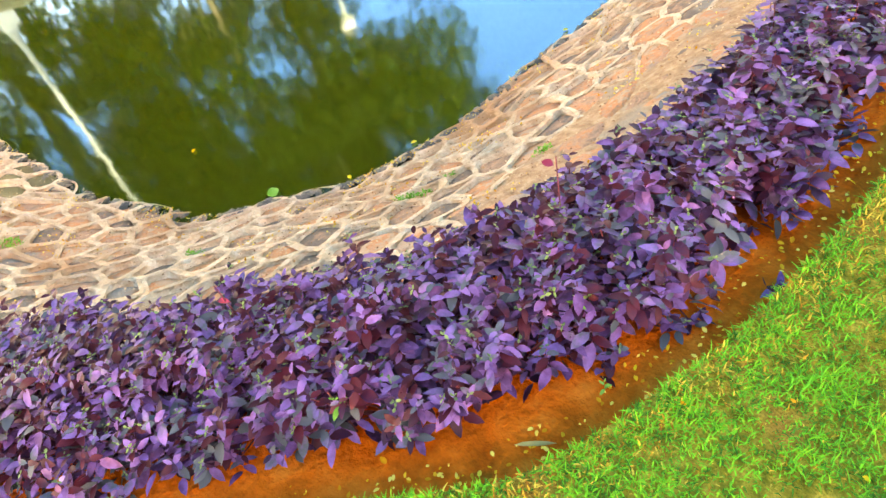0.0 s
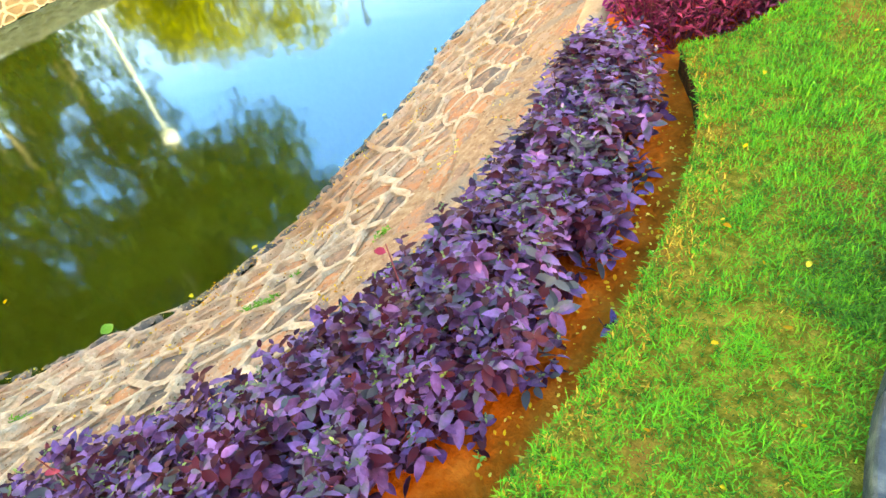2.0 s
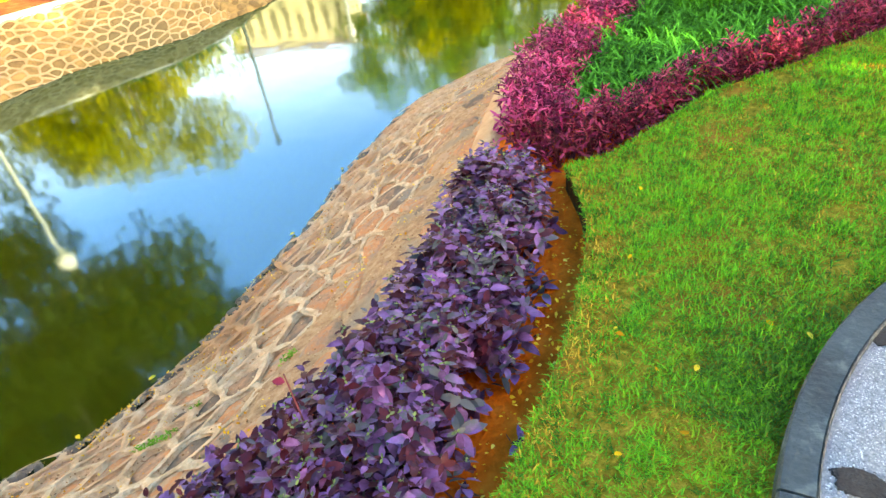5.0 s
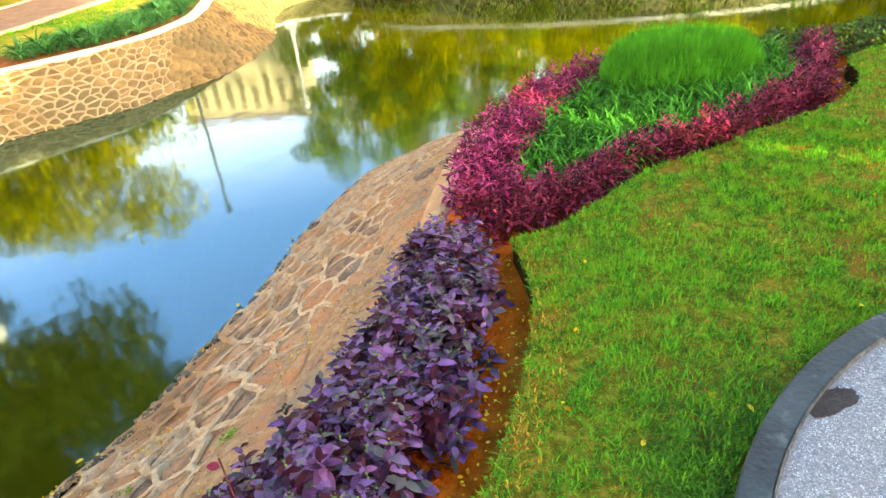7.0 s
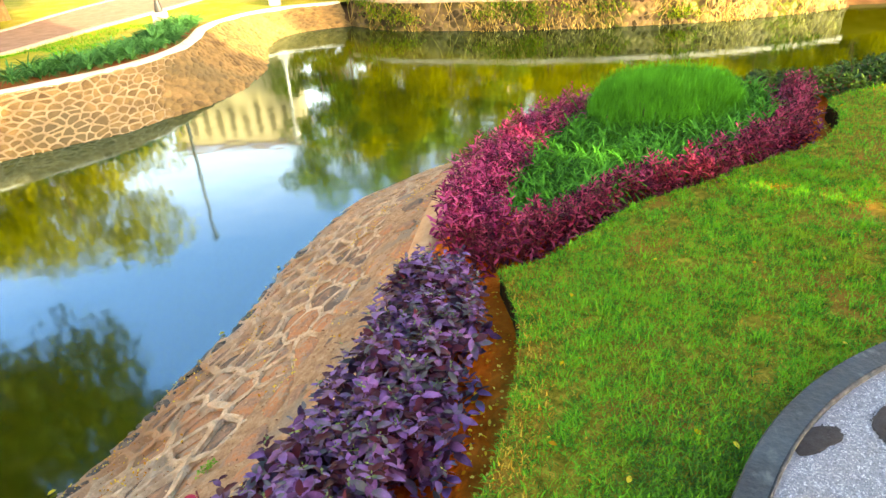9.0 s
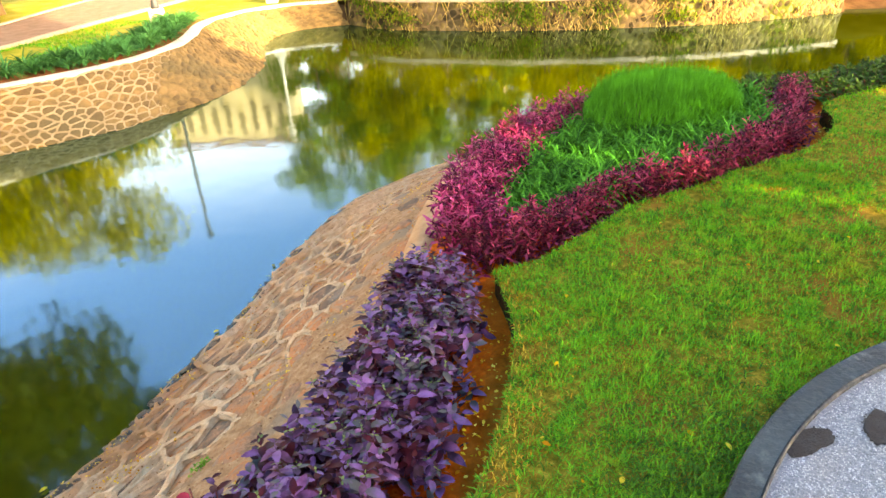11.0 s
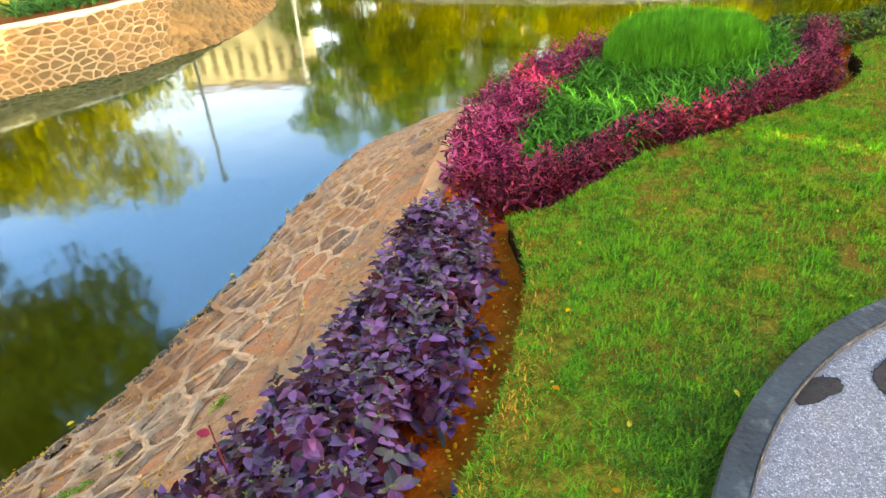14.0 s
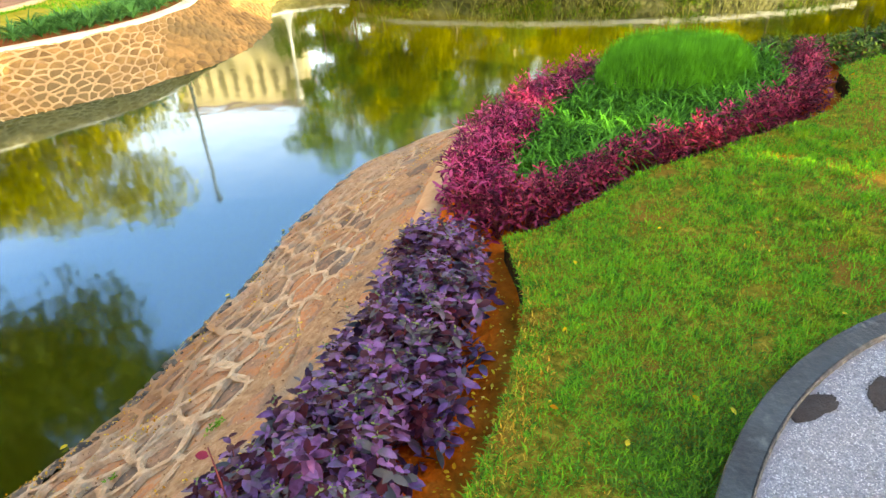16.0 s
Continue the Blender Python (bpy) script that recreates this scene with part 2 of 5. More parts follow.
def water_material():
    m = bpy.data.materials.new("pond_water")
    m.use_nodes = True
    n, l = m.node_tree.nodes, m.node_tree.links
    p = n["Principled BSDF"]
    p.inputs["Base Color"].default_value = (0.034, 0.046, 0.003, 1)
    p.inputs["Roughness"].default_value = 0.5
    p.inputs["Specular IOR Level"].default_value = 0.0
    gl = n.new("ShaderNodeBsdfGlossy")
    gl.inputs["Roughness"].default_value = 0.06
    gl.inputs["Color"].default_value = (0.40, 0.76, 1.0, 1)
    geo = n.new("ShaderNodeNewGeometry")
    t = n.new("ShaderNodeTexNoise")
    t.inputs["Scale"].default_value = 3.0
    t.inputs["Detail"].default_value = 1.5
    l.new(geo.outputs["Position"], t.inputs["Vector"])
    fine = n.new("ShaderNodeTexNoise")
    fine.inputs["Scale"].default_value = 26.0
    fine.inputs["Detail"].default_value = 2.0
    l.new(geo.outputs["Position"], fine.inputs["Vector"])
    patch = n.new("ShaderNodeTexNoise")
    patch.inputs["Scale"].default_value = 0.55
    l.new(geo.outputs["Position"], patch.inputs["Vector"])
    where = n.new("ShaderNodeMapRange")
    where.inputs["From Min"].default_value, where.inputs["From Max"].default_value = 0.50, 0.66
    where.inputs["To Max"].default_value = 0.16
    l.new(patch.outputs["Fac"], where.inputs["Value"])
    both = n.new("ShaderNodeMath")
    both.operation = "MULTIPLY_ADD"
    l.new(fine.outputs["Fac"], both.inputs[0])
    l.new(where.outputs["Result"], both.inputs[1])
    l.new(t.outputs["Fac"], both.inputs[2])
    b = n.new("ShaderNodeBump")
    b.inputs["Strength"].default_value = 0.035
    b.inputs["Distance"].default_value = 0.05
    l.new(both.outputs[0], b.inputs["Height"])
    l.new(b.outputs["Normal"], gl.inputs["Normal"])
    fr = n.new("ShaderNodeFresnel")
    fr.inputs["IOR"].default_value = 2.75
    l.new(b.outputs["Normal"], fr.inputs["Normal"])
    mix = n.new("ShaderNodeMixShader")
    l.new(fr.outputs[0], mix.inputs[0])
    l.new(p.outputs[0], mix.inputs[1])
    l.new(gl.outputs[0], mix.inputs[2])
    l.new(mix.outputs[0], n["Material Output"].inputs["Surface"])
    return m


M["water"] = water_material()

rng = np.random.default_rng(7)
WATER = -1.32


# ---------------------------------------------------------------- plan
def smooth_line(points, step):
    """Catmull-Rom line through points (any dimension), resampled at about the given step."""
    p = np.array(points, float)
    p = np.vstack([2 * p[0] - p[1], p, 2 * p[-1] - p[-2]])
    res = []
    for i in range(1, len(p) - 2):
        t = np.linspace(0, 1, 12, endpoint=False)[:, None]
        a, b, c, d = p[i - 1], p[i], p[i + 1], p[i + 2]
        res.append(0.5 * (2 * b + (c - a) * t + (2 * a - 5 * b + 4 * c - d) * t ** 2 + (3 * b - a - 3 * c + d) * t ** 3))
    res = np.vstack(res + [p[-2:-1]])
    s = np.r_[0, np.cumsum(np.linalg.norm(np.diff(res, axis=0), axis=1))]
    n = max(2, int(s[-1] / step) + 1)
    q = np.linspace(0, s[-1], n)
    return np.stack([np.interp(q, s, res[:, k]) for k in range(res.shape[1])], 1)


def inside(px, py, poly):
    """Which points lie in a polygon."""
    px, py = np.asarray(px), np.asarray(py)
    hit = np.zeros(px.shape, bool)
    for (x0, y0), (x1, y1) in zip(poly, np.roll(poly, -1, axis=0)):
        cross = ((y0 > py) != (y1 > py)) & (px < (x1 - x0) * (py - y0) / (y1 - y0 + 1e-12) + x0)
        hit ^= cross
    return hit


def distance(px, py, line):
    best = np.full(np.shape(px), 1e9)
    for (x0, y0), (x1, y1) in zip(line[:-1], line[1:]):
        dx, dy = x1 - x0, y1 - y0
        t = np.clip(((px - x0) * dx + (py - y0) * dy) / (dx * dx + dy * dy + 1e-12), 0, 1)
        best = np.minimum(best, np.hypot(px - x0 - t * dx, py - y0 - t * dy))
    return best


# near bank: waterline and top edge, station by station
NEAR = np.array([
    (-9.5, 2.40, -9.3, 0.40), (-7.5, 1.90, -7.4, 0.05), (-5.9, 1.70, -5.9, -0.10), (-4.66, 1.49, -4.6, -0.27),
    (-4.13, 1.47, -4.0, -0.29), (-3.41, 1.55, -2.9, -0.13), (-2.95, 1.80, -1.98, 0.33), (-2.45, 2.16, -1.24, 0.90),
    (-2.11, 2.58, -0.62, 1.70), (-1.88, 3.20, -0.30, 2.50), (-1.61, 3.97, -0.14, 3.20), (-1.36, 4.90, 0.06, 4.10),
    (-1.09, 5.68, 0.35, 4.75), (-0.62, 6.43, 0.90, 5.30), (0.0, 6.98, 1.60, 5.65), (0.9, 7.40, 2.60, 5.95),
    (2.2, 7.60, 3.80, 6.15), (4.5, 7.60, 5.20, 6.20), (7.0, 7.80, 7.20, 6.30)])
near_line = smooth_line(NEAR, 0.10)
SHORE, TOP = near_line[:, :2], near_line[:, 2:]
TOP_Z = -0.40
# far bank: waterline and kerb, station by station
FAR = smooth_line([(-9.5, 3.0, -10.6, 3.6), (-8.6, 3.7, -9.6, 4.5), (-7.7, 4.9, -8.75, 5.6), (-6.8, 6.5, -7.75, 7.25), (-5.7, 8.14, -6.45, 8.75),
                   (-5.17, 8.57, -5.65, 9.58), (-4.54, 9.05, -5.02, 10.30), (-3.98, 9.75, -4.60, 11.10), (-3.38, 10.58, -4.38, 12.10),
                   (-3.08, 11.5, -4.40, 13.10), (-3.00, 12.4, -4.52, 13.90), (-3.10, 13.33, -4.62, 14.70), (-3.36, 14.49, -4.50, 15.60),
                   (-3.42, 15.77, -4.10, 16.55), (-2.95, 16.75, -3.25, 17.30), (-1.75, 17.25, -2.05, 17.60)], 0.15)
LEFT, KERB = FAR[:, :2], FAR[:, 2:]
WALL_LINE = smooth_line([(-1.75, 17.25), (-0.62, 16.25), (0.76, 15.8), (2.07, 15.45), (3.37, 15.24), (4.67, 15.13), (6.0, 15.08),
                    (7.27, 15.15), (8.87, 15.45), (10.4, 15.9)], 0.3)
END = np.array([(10.4, 15.9), (12.5, 15.7), (15.0, 15.2), (17.5, 13.0), (16.0, 10.2), (11.0, 8.7), (7.0, 7.8)])
POND = np.vstack([SHORE, END[::-1], WALL_LINE[::-1], LEFT[::-1]])
LAWN_EDGE = smooth_line([(-5.6, -1.6), (-3.4, -1.15), (-2.2, -0.62), (-1.3, -0.15), (-0.68, 0.20), (-0.46, 0.33), (-0.28, 0.54), (-0.17, 0.71),
                         (-0.07, 0.87), (0.02, 1.05), (0.11, 1.25), (0.20, 1.48), (0.28, 1.75), (0.33, 2.05), (0.30, 2.40)], 0.06)
BED_EDGE = smooth_line([(0.30, 2.42), (0.48, 2.46), (0.62, 2.55), (0.83, 2.72), (1.08, 2.91), (1.41, 3.02), (1.70, 3.15), (2.05, 3.28),
                        (2.31, 3.41), (2.55, 3.68), (2.70, 4.04), (3.15, 4.17), (4.2, 4.45), (7.0, 5.0)], 0.06)


def lawn_z(x, y):
    return 0.08 * np.clip(x, -6, 7)


def far_z(x, y):
    """The level across the pond, falling towards the corner by the retaining wall."""
    x, y = np.asarray(x, float), np.asarray(y, float)
    return -0.62 - 0.16 * np.clip((y - 7) / 9, 0, 1) * np.clip((-x - 0.5) / 1.5, 0, 1)


def land_z(x, y):
    """The rough level of the land outside the pond."""
    k = np.clip((np.asarray(y) - 8) / 5, 0, 1)
    k = np.maximum(k, np.clip((-np.asarray(x) - 6.5) / 2, 0, 1) * (np.asarray(y) > 2.6))
    return lawn_z(x, y) * (1 - k) + k * -0.74


# ---------------------------------------------------------------- mesh helpers
def mesh_object(name, verts, faces, mat, parent=None, smooth=False):
    me = bpy.data.meshes.new(name)
    me.from_pydata(np.asarray(verts, float).tolist(), [], [tuple(int(i) for i in f) for f in faces])
    me.materials.append(mat)
    if smooth:
        me.polygons.foreach_set("use_smooth", [True] * len(me.polygons))
    me.update()
    ob = new(name, me)
    ob.parent = parent
    return ob


def part(name, bm, mat, parent, label=""):
    me = bpy.data.meshes.new(name)
    bm.to_mesh(me)
    bm.free()
    me.materials.append(mat)
    ob = new(name, me)
    ob.parent = parent
    return tagged(ob, label)


def shared(name, me, parent, m):
    ob = new(name, me)
    ob.parent = parent
    ob.matrix_local = m
    return ob


def repeat(template, mats):
    """One vertex and face list out of a template (verts, faces) at many 4x4 poses."""
    v, f = template
    v = np.c_[np.asarray(v, float), np.ones(len(v))]
    mats = np.asarray(mats)
    allv = np.einsum("nij,kj->nki", mats, v)[..., :3].reshape(-1, 3)
    k = len(v)
    faces = [tuple(i + n * k for i in face) for n in range(len(mats)) for face in f]
    return allv, faces


def fast_mesh(name, template, mats, mat, parent=None, smooth=False):
    """As repeat, but fills a mesh directly; every face of the template has the same number of corners."""
    v, f = template
    v = np.c_[np.asarray(v, float), np.ones(len(v))]
    f = np.asarray(f, np.int32)
    mats = np.asarray(mats)
    n, k, c = len(mats), len(v), f.shape[1]
    allv = np.einsum("nij,kj->nki", mats, v)[..., :3].reshape(-1).astype(np.float32)
    loops = (f[None] + (np.arange(n, dtype=np.int32) * k)[:, None, None]).reshape(-1)
    me = bpy.data.meshes.new(name)
    me.vertices.add(n * k)
    me.vertices.foreach_set("co", allv)
    me.loops.add(len(loops))
    me.loops.foreach_set("vertex_index", loops)
    me.polygons.add(len(loops) // c)
    me.polygons.foreach_set("loop_start", np.arange(0, len(loops), c, dtype=np.int32))
    if smooth:
        me.polygons.foreach_set("use_smooth", np.ones(len(loops) // c, bool))
    me.materials.append(mat)
    me.update(calc_edges=True)
    ob = new(name, me)
    ob.parent = parent
    return ob


def poses(p, yaw, tilt, roll, scale):
    """4x4 poses from arrays: turn about z by yaw after tilting about x and rolling about y."""
    n = len(p)
    cz, sz, cx, sx, cy, sy = np.cos(yaw), np.sin(yaw), np.cos(tilt), np.sin(tilt), np.cos(roll), np.sin(roll)
    z, o = np.zeros(n), np.ones(n)
    rz = np.stack([np.stack([cz, -sz, z], 1), np.stack([sz, cz, z], 1), np.stack([z, z, o], 1)], 1)
    rx = np.stack([np.stack([o, z, z], 1), np.stack([z, cx, -sx], 1), np.stack([z, sx, cx], 1)], 1)
    ry = np.stack([np.stack([cy, z, sy], 1), np.stack([z, o, z], 1), np.stack([-sy, z, cy], 1)], 1)
    r = rz @ rx @ ry
    s = np.asarray(scale, float)
    s = s[:, None] * np.ones(3) if s.ndim == 1 else s
    m = np.zeros((n, 4, 4))
    m[:, :3, :3] = r * s[:, None, :]
    m[:, :3, 3] = p
    m[:, 3, 3] = 1
    return m


def leaf_shape(length, width, curl=0.25, fold=0.3, stations=(0.0, 0.22, 0.5, 0.78, 1.0), widths=(0.0, 0.8, 1.0, 0.68, 0.0)):
    """A pointed leaf along +y: folded along its midrib, bent down towards the tip."""
    v, f = [(0, 0, 0)], []
    n = len(stations)
    for t, w in zip(stations[1:-1], widths[1:-1]):
        y, z, x = t * length, -curl * length * t * t, w * width / 2
        v += [(-x, y, z + fold * x), (0, y, z), (x, y, z + fold * x)]
    v.append((0, length, -curl * length))
    last = len(v) - 1
    f += [(0, 2, 1), (0, 3, 2)]
    for i in range(n - 3):
        a = 1 + 3 * i
        f += [(a, a + 1, a + 4, a + 3), (a + 1, a + 2, a + 5, a + 4)]
    a = 1 + 3 * (n - 3)
    f += [(a, a + 1, last), (a + 1, a + 2, last)]
    return v, f


def triangles(shape):
    v, f = shape
    return v, [t for q in f for t in ([q] if len(q) == 3 else [(q[0], q[1], q[2]), (q[0], q[2], q[3])])]


def tube(points, radii, sides=6):
    """Vertices and faces of a bent, tapered round bar."""
    pts = [Vector(p) for p in points]
    v, f = [], []
    for i, p in enumerate(pts):
        d = (pts[min(i + 1, len(pts) - 1)] - pts[max(i - 1, 0)]).normalized()
        a = d.orthogonal().normalized()
        b = d.cross(a)
        for k in range(sides):
            w = 2 * math.pi * k / sides
            v.append(tuple(p + (a * math.cos(w) + b * math.sin(w)) * radii[i]))
    for i in range(len(pts) - 1):
        for k in range(sides):
            k2 = (k + 1) % sides
            f.append((i * sides + k, i * sides + k2, (i + 1) * sides + k2, (i + 1) * sides + k))
    f.append(tuple(range(sides))[::-1])
    f.append(tuple(range((len(pts) - 1) * sides, len(pts) * sides)))
    return v, f


def joined(pieces):
    v, f = [], []
    for pv, pf in pieces:
        k = len(v)
        v += list(pv)
        f += [tuple(i + k for i in face) for face in pf]
    return v, f


def strip(lines, closed=False):
    """Faces between successive lines of equal length."""
    n = len(lines[0])
    v = np.vstack(lines)
    f = []
    for j in range(len(lines) - 1):
        for i in range(n if closed else n - 1):
            i2 = (i + 1) % n
            f.append((j * n + i, j * n + i2, (j + 1) * n + i2, (j + 1) * n + i))
    return v, f


def lift(line, z):
    return np.c_[line, np.full(len(line), z) if np.isscalar(z) else z]


def offset(line, d):
    """A line moved to its left by d."""
    t = np.gradient(line, axis=0)
    t /= np.linalg.norm(t, axis=1)[:, None]
    return line + np.c_[-t[:, 1], t[:, 0]] * d


# ---------------------------------------------------------------- ground and water
def axis(a, b, step, far, grow=1.25):
    mid = list(np.arange(a, b + step / 2, step))
    lo, hi, s = [], [], step
    x, y = mid[0], mid[-1]
    while y < far or x > -far:
        s *= grow
        x, y = x - s, y + s
        lo.append(x)
        hi.append(y)
    return np.array(lo[::-1] + mid + hi)


gx, gy = axis(-10, 17, 0.14, 400), axis(-1.5, 18, 0.14, 400)
GX, GY = np.meshgrid(gx, gy)
dist = distance(GX, GY, np.vstack([POND, POND[:1]]))
wet = inside(GX, GY, POND)
near_wall = distance(GX, GY, WALL_LINE) < dist + 0.02
rise = np.where(near_wall, 3.0, 0.26)
GZ = np.where(wet, WATER - 0.10 - np.minimum(0.5 * dist, 0.8), np.minimum(land_z(GX, GY) - 0.17, WATER - 0.10 + rise * dist))
nx = len(gx)
gv = np.stack([GX, GY, GZ], -1).reshape(-1, 3)
gf = [(j * nx + i, j * nx + i + 1, (j + 1) * nx + i + 1, (j + 1) * nx + i) for j in range(len(gy) - 1) for i in range(nx - 1)]
tagged(mesh_object("ground", gv, gf, M["earth"], smooth=True), "brown earth ground that reaches to the horizon", "ground", kind="structure")

pond = bpy.data.meshes.new("water")
pond.from_pydata([(-14, 0, WATER), (19, 0, WATER), (19, 19, WATER), (-14, 19, WATER)], [], [(0, 1, 2, 3)])
pond.materials.append(M["water"])
tagged(new("water", pond), "still dark green pond water mirroring trees and sky", "water", kind="structure")

# soil of the flower border, between the top of the bank and the lawn
FAR_SOIL = np.array([(0.55, 4.2), (1.2, 4.7), (2.2, 4.9), (3.4, 5.0), (7.2, 5.4)])
INNER = np.vstack([LAWN_EDGE, BED_EDGE[1:]])
t_line = TOP[np.hypot(TOP[:, 0] + 4.0, TOP[:, 1] + 0.3).argmin():]


def matched(line, n):
    s = np.r_[0, np.cumsum(np.linalg.norm(np.diff(line, axis=0), axis=1))]
    q = np.linspace(0, s[-1], n)
    return np.stack([np.interp(q, s, line[:, k]) for k in range(line.shape[1])], 1)


# pair by the corner where the lawn's edge turns
ia = np.hypot(t_line[:, 0] + 0.14, t_line[:, 1] - 3.2).argmin()
soil_a = [np.vstack([matched(t_line[:ia + 1], 90), matched(t_line[ia:], 90)]),
          np.vstack([matched(LAWN_EDGE[np.hypot(LAWN_EDGE[:, 0] + 2.2, LAWN_EDGE[:, 1] + 0.62).argmin():], 90), matched(BED_EDGE, 90)])]
rows = []
for k in np.linspace(0, 1, 14):
    line = soil_a[0] * (1 - k) + soil_a[1] * k
    edge = lawn_z(soil_a[1][:, 0], 0) - 0.105
    zz = (TOP_Z + 0.02) * (1 - k) ** 1.6 + edge * (1 - (1 - k) ** 1.6)
    zz = zz + 0.012 * np.array([noise.noise((x * 9, y * 9, 0)) for x, y in line])
    rows.append(lift(line, zz))
sv, sf = strip(rows)
tagged(mesh_object("border_soil", sv, sf, M["soil"], smooth=True), "bare red-orange soil of the flower border", "soil", kind="structure")
SOIL_KEYS = np.vstack([r[:, :] for r in rows])


def soil_z(x, y):
    return SOIL_KEYS[((SOIL_KEYS[:, 0] - x) ** 2 + (SOIL_KEYS[:, 1] - y) ** 2).argmin(), 2]


# lawn: a thick turf sheet with a cut edge
lawn_poly = np.vstack([LAWN_EDGE, BED_EDGE[1:], [(7.0, -4.0), (-5.6, -4.0)]])
bm = bmesh.new()
vs = [bm.verts.new((x, y, lawn_z(x, y))) for x, y in lawn_poly]
face = bm.faces.new(vs)
ext = bmesh.ops.extrude_face_region(bm, geom=[face])
for e in ext["geom"]:
    if isinstance(e, bmesh.types.BMVert):
        e.co.z -= 0.13
bmesh.ops.recalc_face_normals(bm, faces=bm.faces)
lawn = tagged(part("lawn", bm, M["turf"], None), "bright green lawn with yellowish worn patches", "lawn", kind="structure")
M["cut_earth"] = material("cut_earth", [(0.022, 0.010, 0.005), (0.06, 0.025, 0.010), (0.13, 0.05, 0.018)], 25, 0.95, 0.8, 70, spec=0.05)
lawn.data.materials.append(M["cut_earth"])
for face in lawn.data.polygons:
    if abs(face.normal.z) < 0.5:
        face.material_index = 1


# ---------------------------------------------------------------- stone banks
def clip_cell(poly, a, b):
    """The part of a convex polygon nearer to a than to b."""
    m, d = (a + b) / 2, b - a
    res = []
    for i in range(len(poly)):
        p, q = poly[i], poly[(i + 1) % len(poly)]
        sp, sq = np.dot(p - m, d), np.dot(q - m, d)
        if sp <= 0:
            res.append(p)
        if (sp < 0 < sq) or (sq < 0 < sp):
            res.append(p + (q - p) * (sp / (sp - sq)))
    return res


def cells(length, width, du, dv, jitter, gen):
    """Irregular cells that fill a length x width strip."""
    nu, nv = int(length / du), max(2, int(width / dv))
    sites = {}
    for i in range(-1, nu + 1):
        for j in range(-1, nv + 1):
            sites[i, j] = np.array([(i + 0.5 + 0.5 * (j % 2) + gen.uniform(-jitter, jitter)) * length / nu,
                                    (j + 0.5 + gen.uniform(-jitter, jitter)) * width / nv])
    found = []
    for i in range(nu):
        for j in range(nv):
            a = sites[i, j]
            poly = [a + np.array(o) for o in ((-2 * du, -2 * dv), (2 * du, -2 * dv), (2 * du, 2 * dv), (-2 * du, 2 * dv))]
            for di in (-2, -1, 0, 1, 2):
                for dj in (-2, -1, 0, 1, 2):
                    b = sites.get((i + di, j + dj))
                    if b is not None and (di or dj):
                        poly = clip_cell(poly, a, b)
            poly = np.array(poly)
            poly[:, 0] = np.clip(poly[:, 0], 0, length)
            poly[:, 1] = np.clip(poly[:, 1], 0, width)
            found.append((a, poly))
    return found


def rounded(poly, n):
    """The polygon with cut corners, resampled to n points."""
    p = np.asarray(poly)
    for _ in range(2):
        q = np.roll(p, -1, axis=0)
        p = np.stack([p * 0.83 + q * 0.17, p * 0.17 + q * 0.83], 1).reshape(-1, 2)
    c = np.vstack([p, p[:1]])
    return matched(c, n + 1)[:-1]


class Slope:
    """A ruled surface between a foot line and a top line, with places by metres along and up."""

    def __init__(self, foot, top, z0, z1):
        self.a, self.b = np.c_[foot, np.full(len(foot), z0)], np.c_[top, np.broadcast_to(z1, len(top))]
        mid = (self.a + self.b) / 2
        self.s = np.r_[0, np.cumsum(np.linalg.norm(np.diff(mid, axis=0), axis=1))]
        self.length = self.s[-1]
        self.width = float(np.mean(np.linalg.norm(self.b - self.a, axis=1)))

    def at(self, u, v, h=0.0):
        u, v = np.asarray(u, float), np.asarray(v, float)
        a = np.stack([np.interp(u, self.s, self.a[:, k]) for k in range(3)], -1)
        b = np.stack([np.interp(u, self.s, self.b[:, k]) for k in range(3)], -1)
        p = a + (b - a) * (v / self.width)[..., None]
        a2 = np.stack([np.interp(u + 0.05, self.s, self.a[:, k]) for k in range(3)], -1)
        n = np.cross(a2 - a + 1e-9, b - a)
        n /= np.linalg.norm(n, axis=-1)[..., None] + 1e-12
        n = np.where(n[..., 2:3] < 0, -n, n)
        wob = 0.018 * np.sin(3.1 * u + 2 * v) * np.sin(2.3 * v + 1.7 * u)
        return p + n * (np.asarray(h) + wob)[..., None]


def buried(slope, u, v):
    """How far washed-down dirt covers the joints: 0 bare to 1 covered, on the upper part beside the border."""
    u, v = np.asarray(u, float), np.asarray(v, float)
    p = slope.at(u, v)
    ramp = np.clip((p[..., 0] + 1.75) / 0.6, 0, 1) * np.clip((v / slope.width - 0.42) / 0.35, 0, 1)
    rough = np.array([noise.noise((a * 1.9, b * 2.4, 3.0)) + 0.5 * noise.noise((a * 6, b * 7, 8.0)) for a, b in zip(u.ravel(), v.ravel())]).reshape(u.shape)
    return np.clip(ramp * 1.15 + 0.55 * rough * (0.25 + ramp), 0, 1)


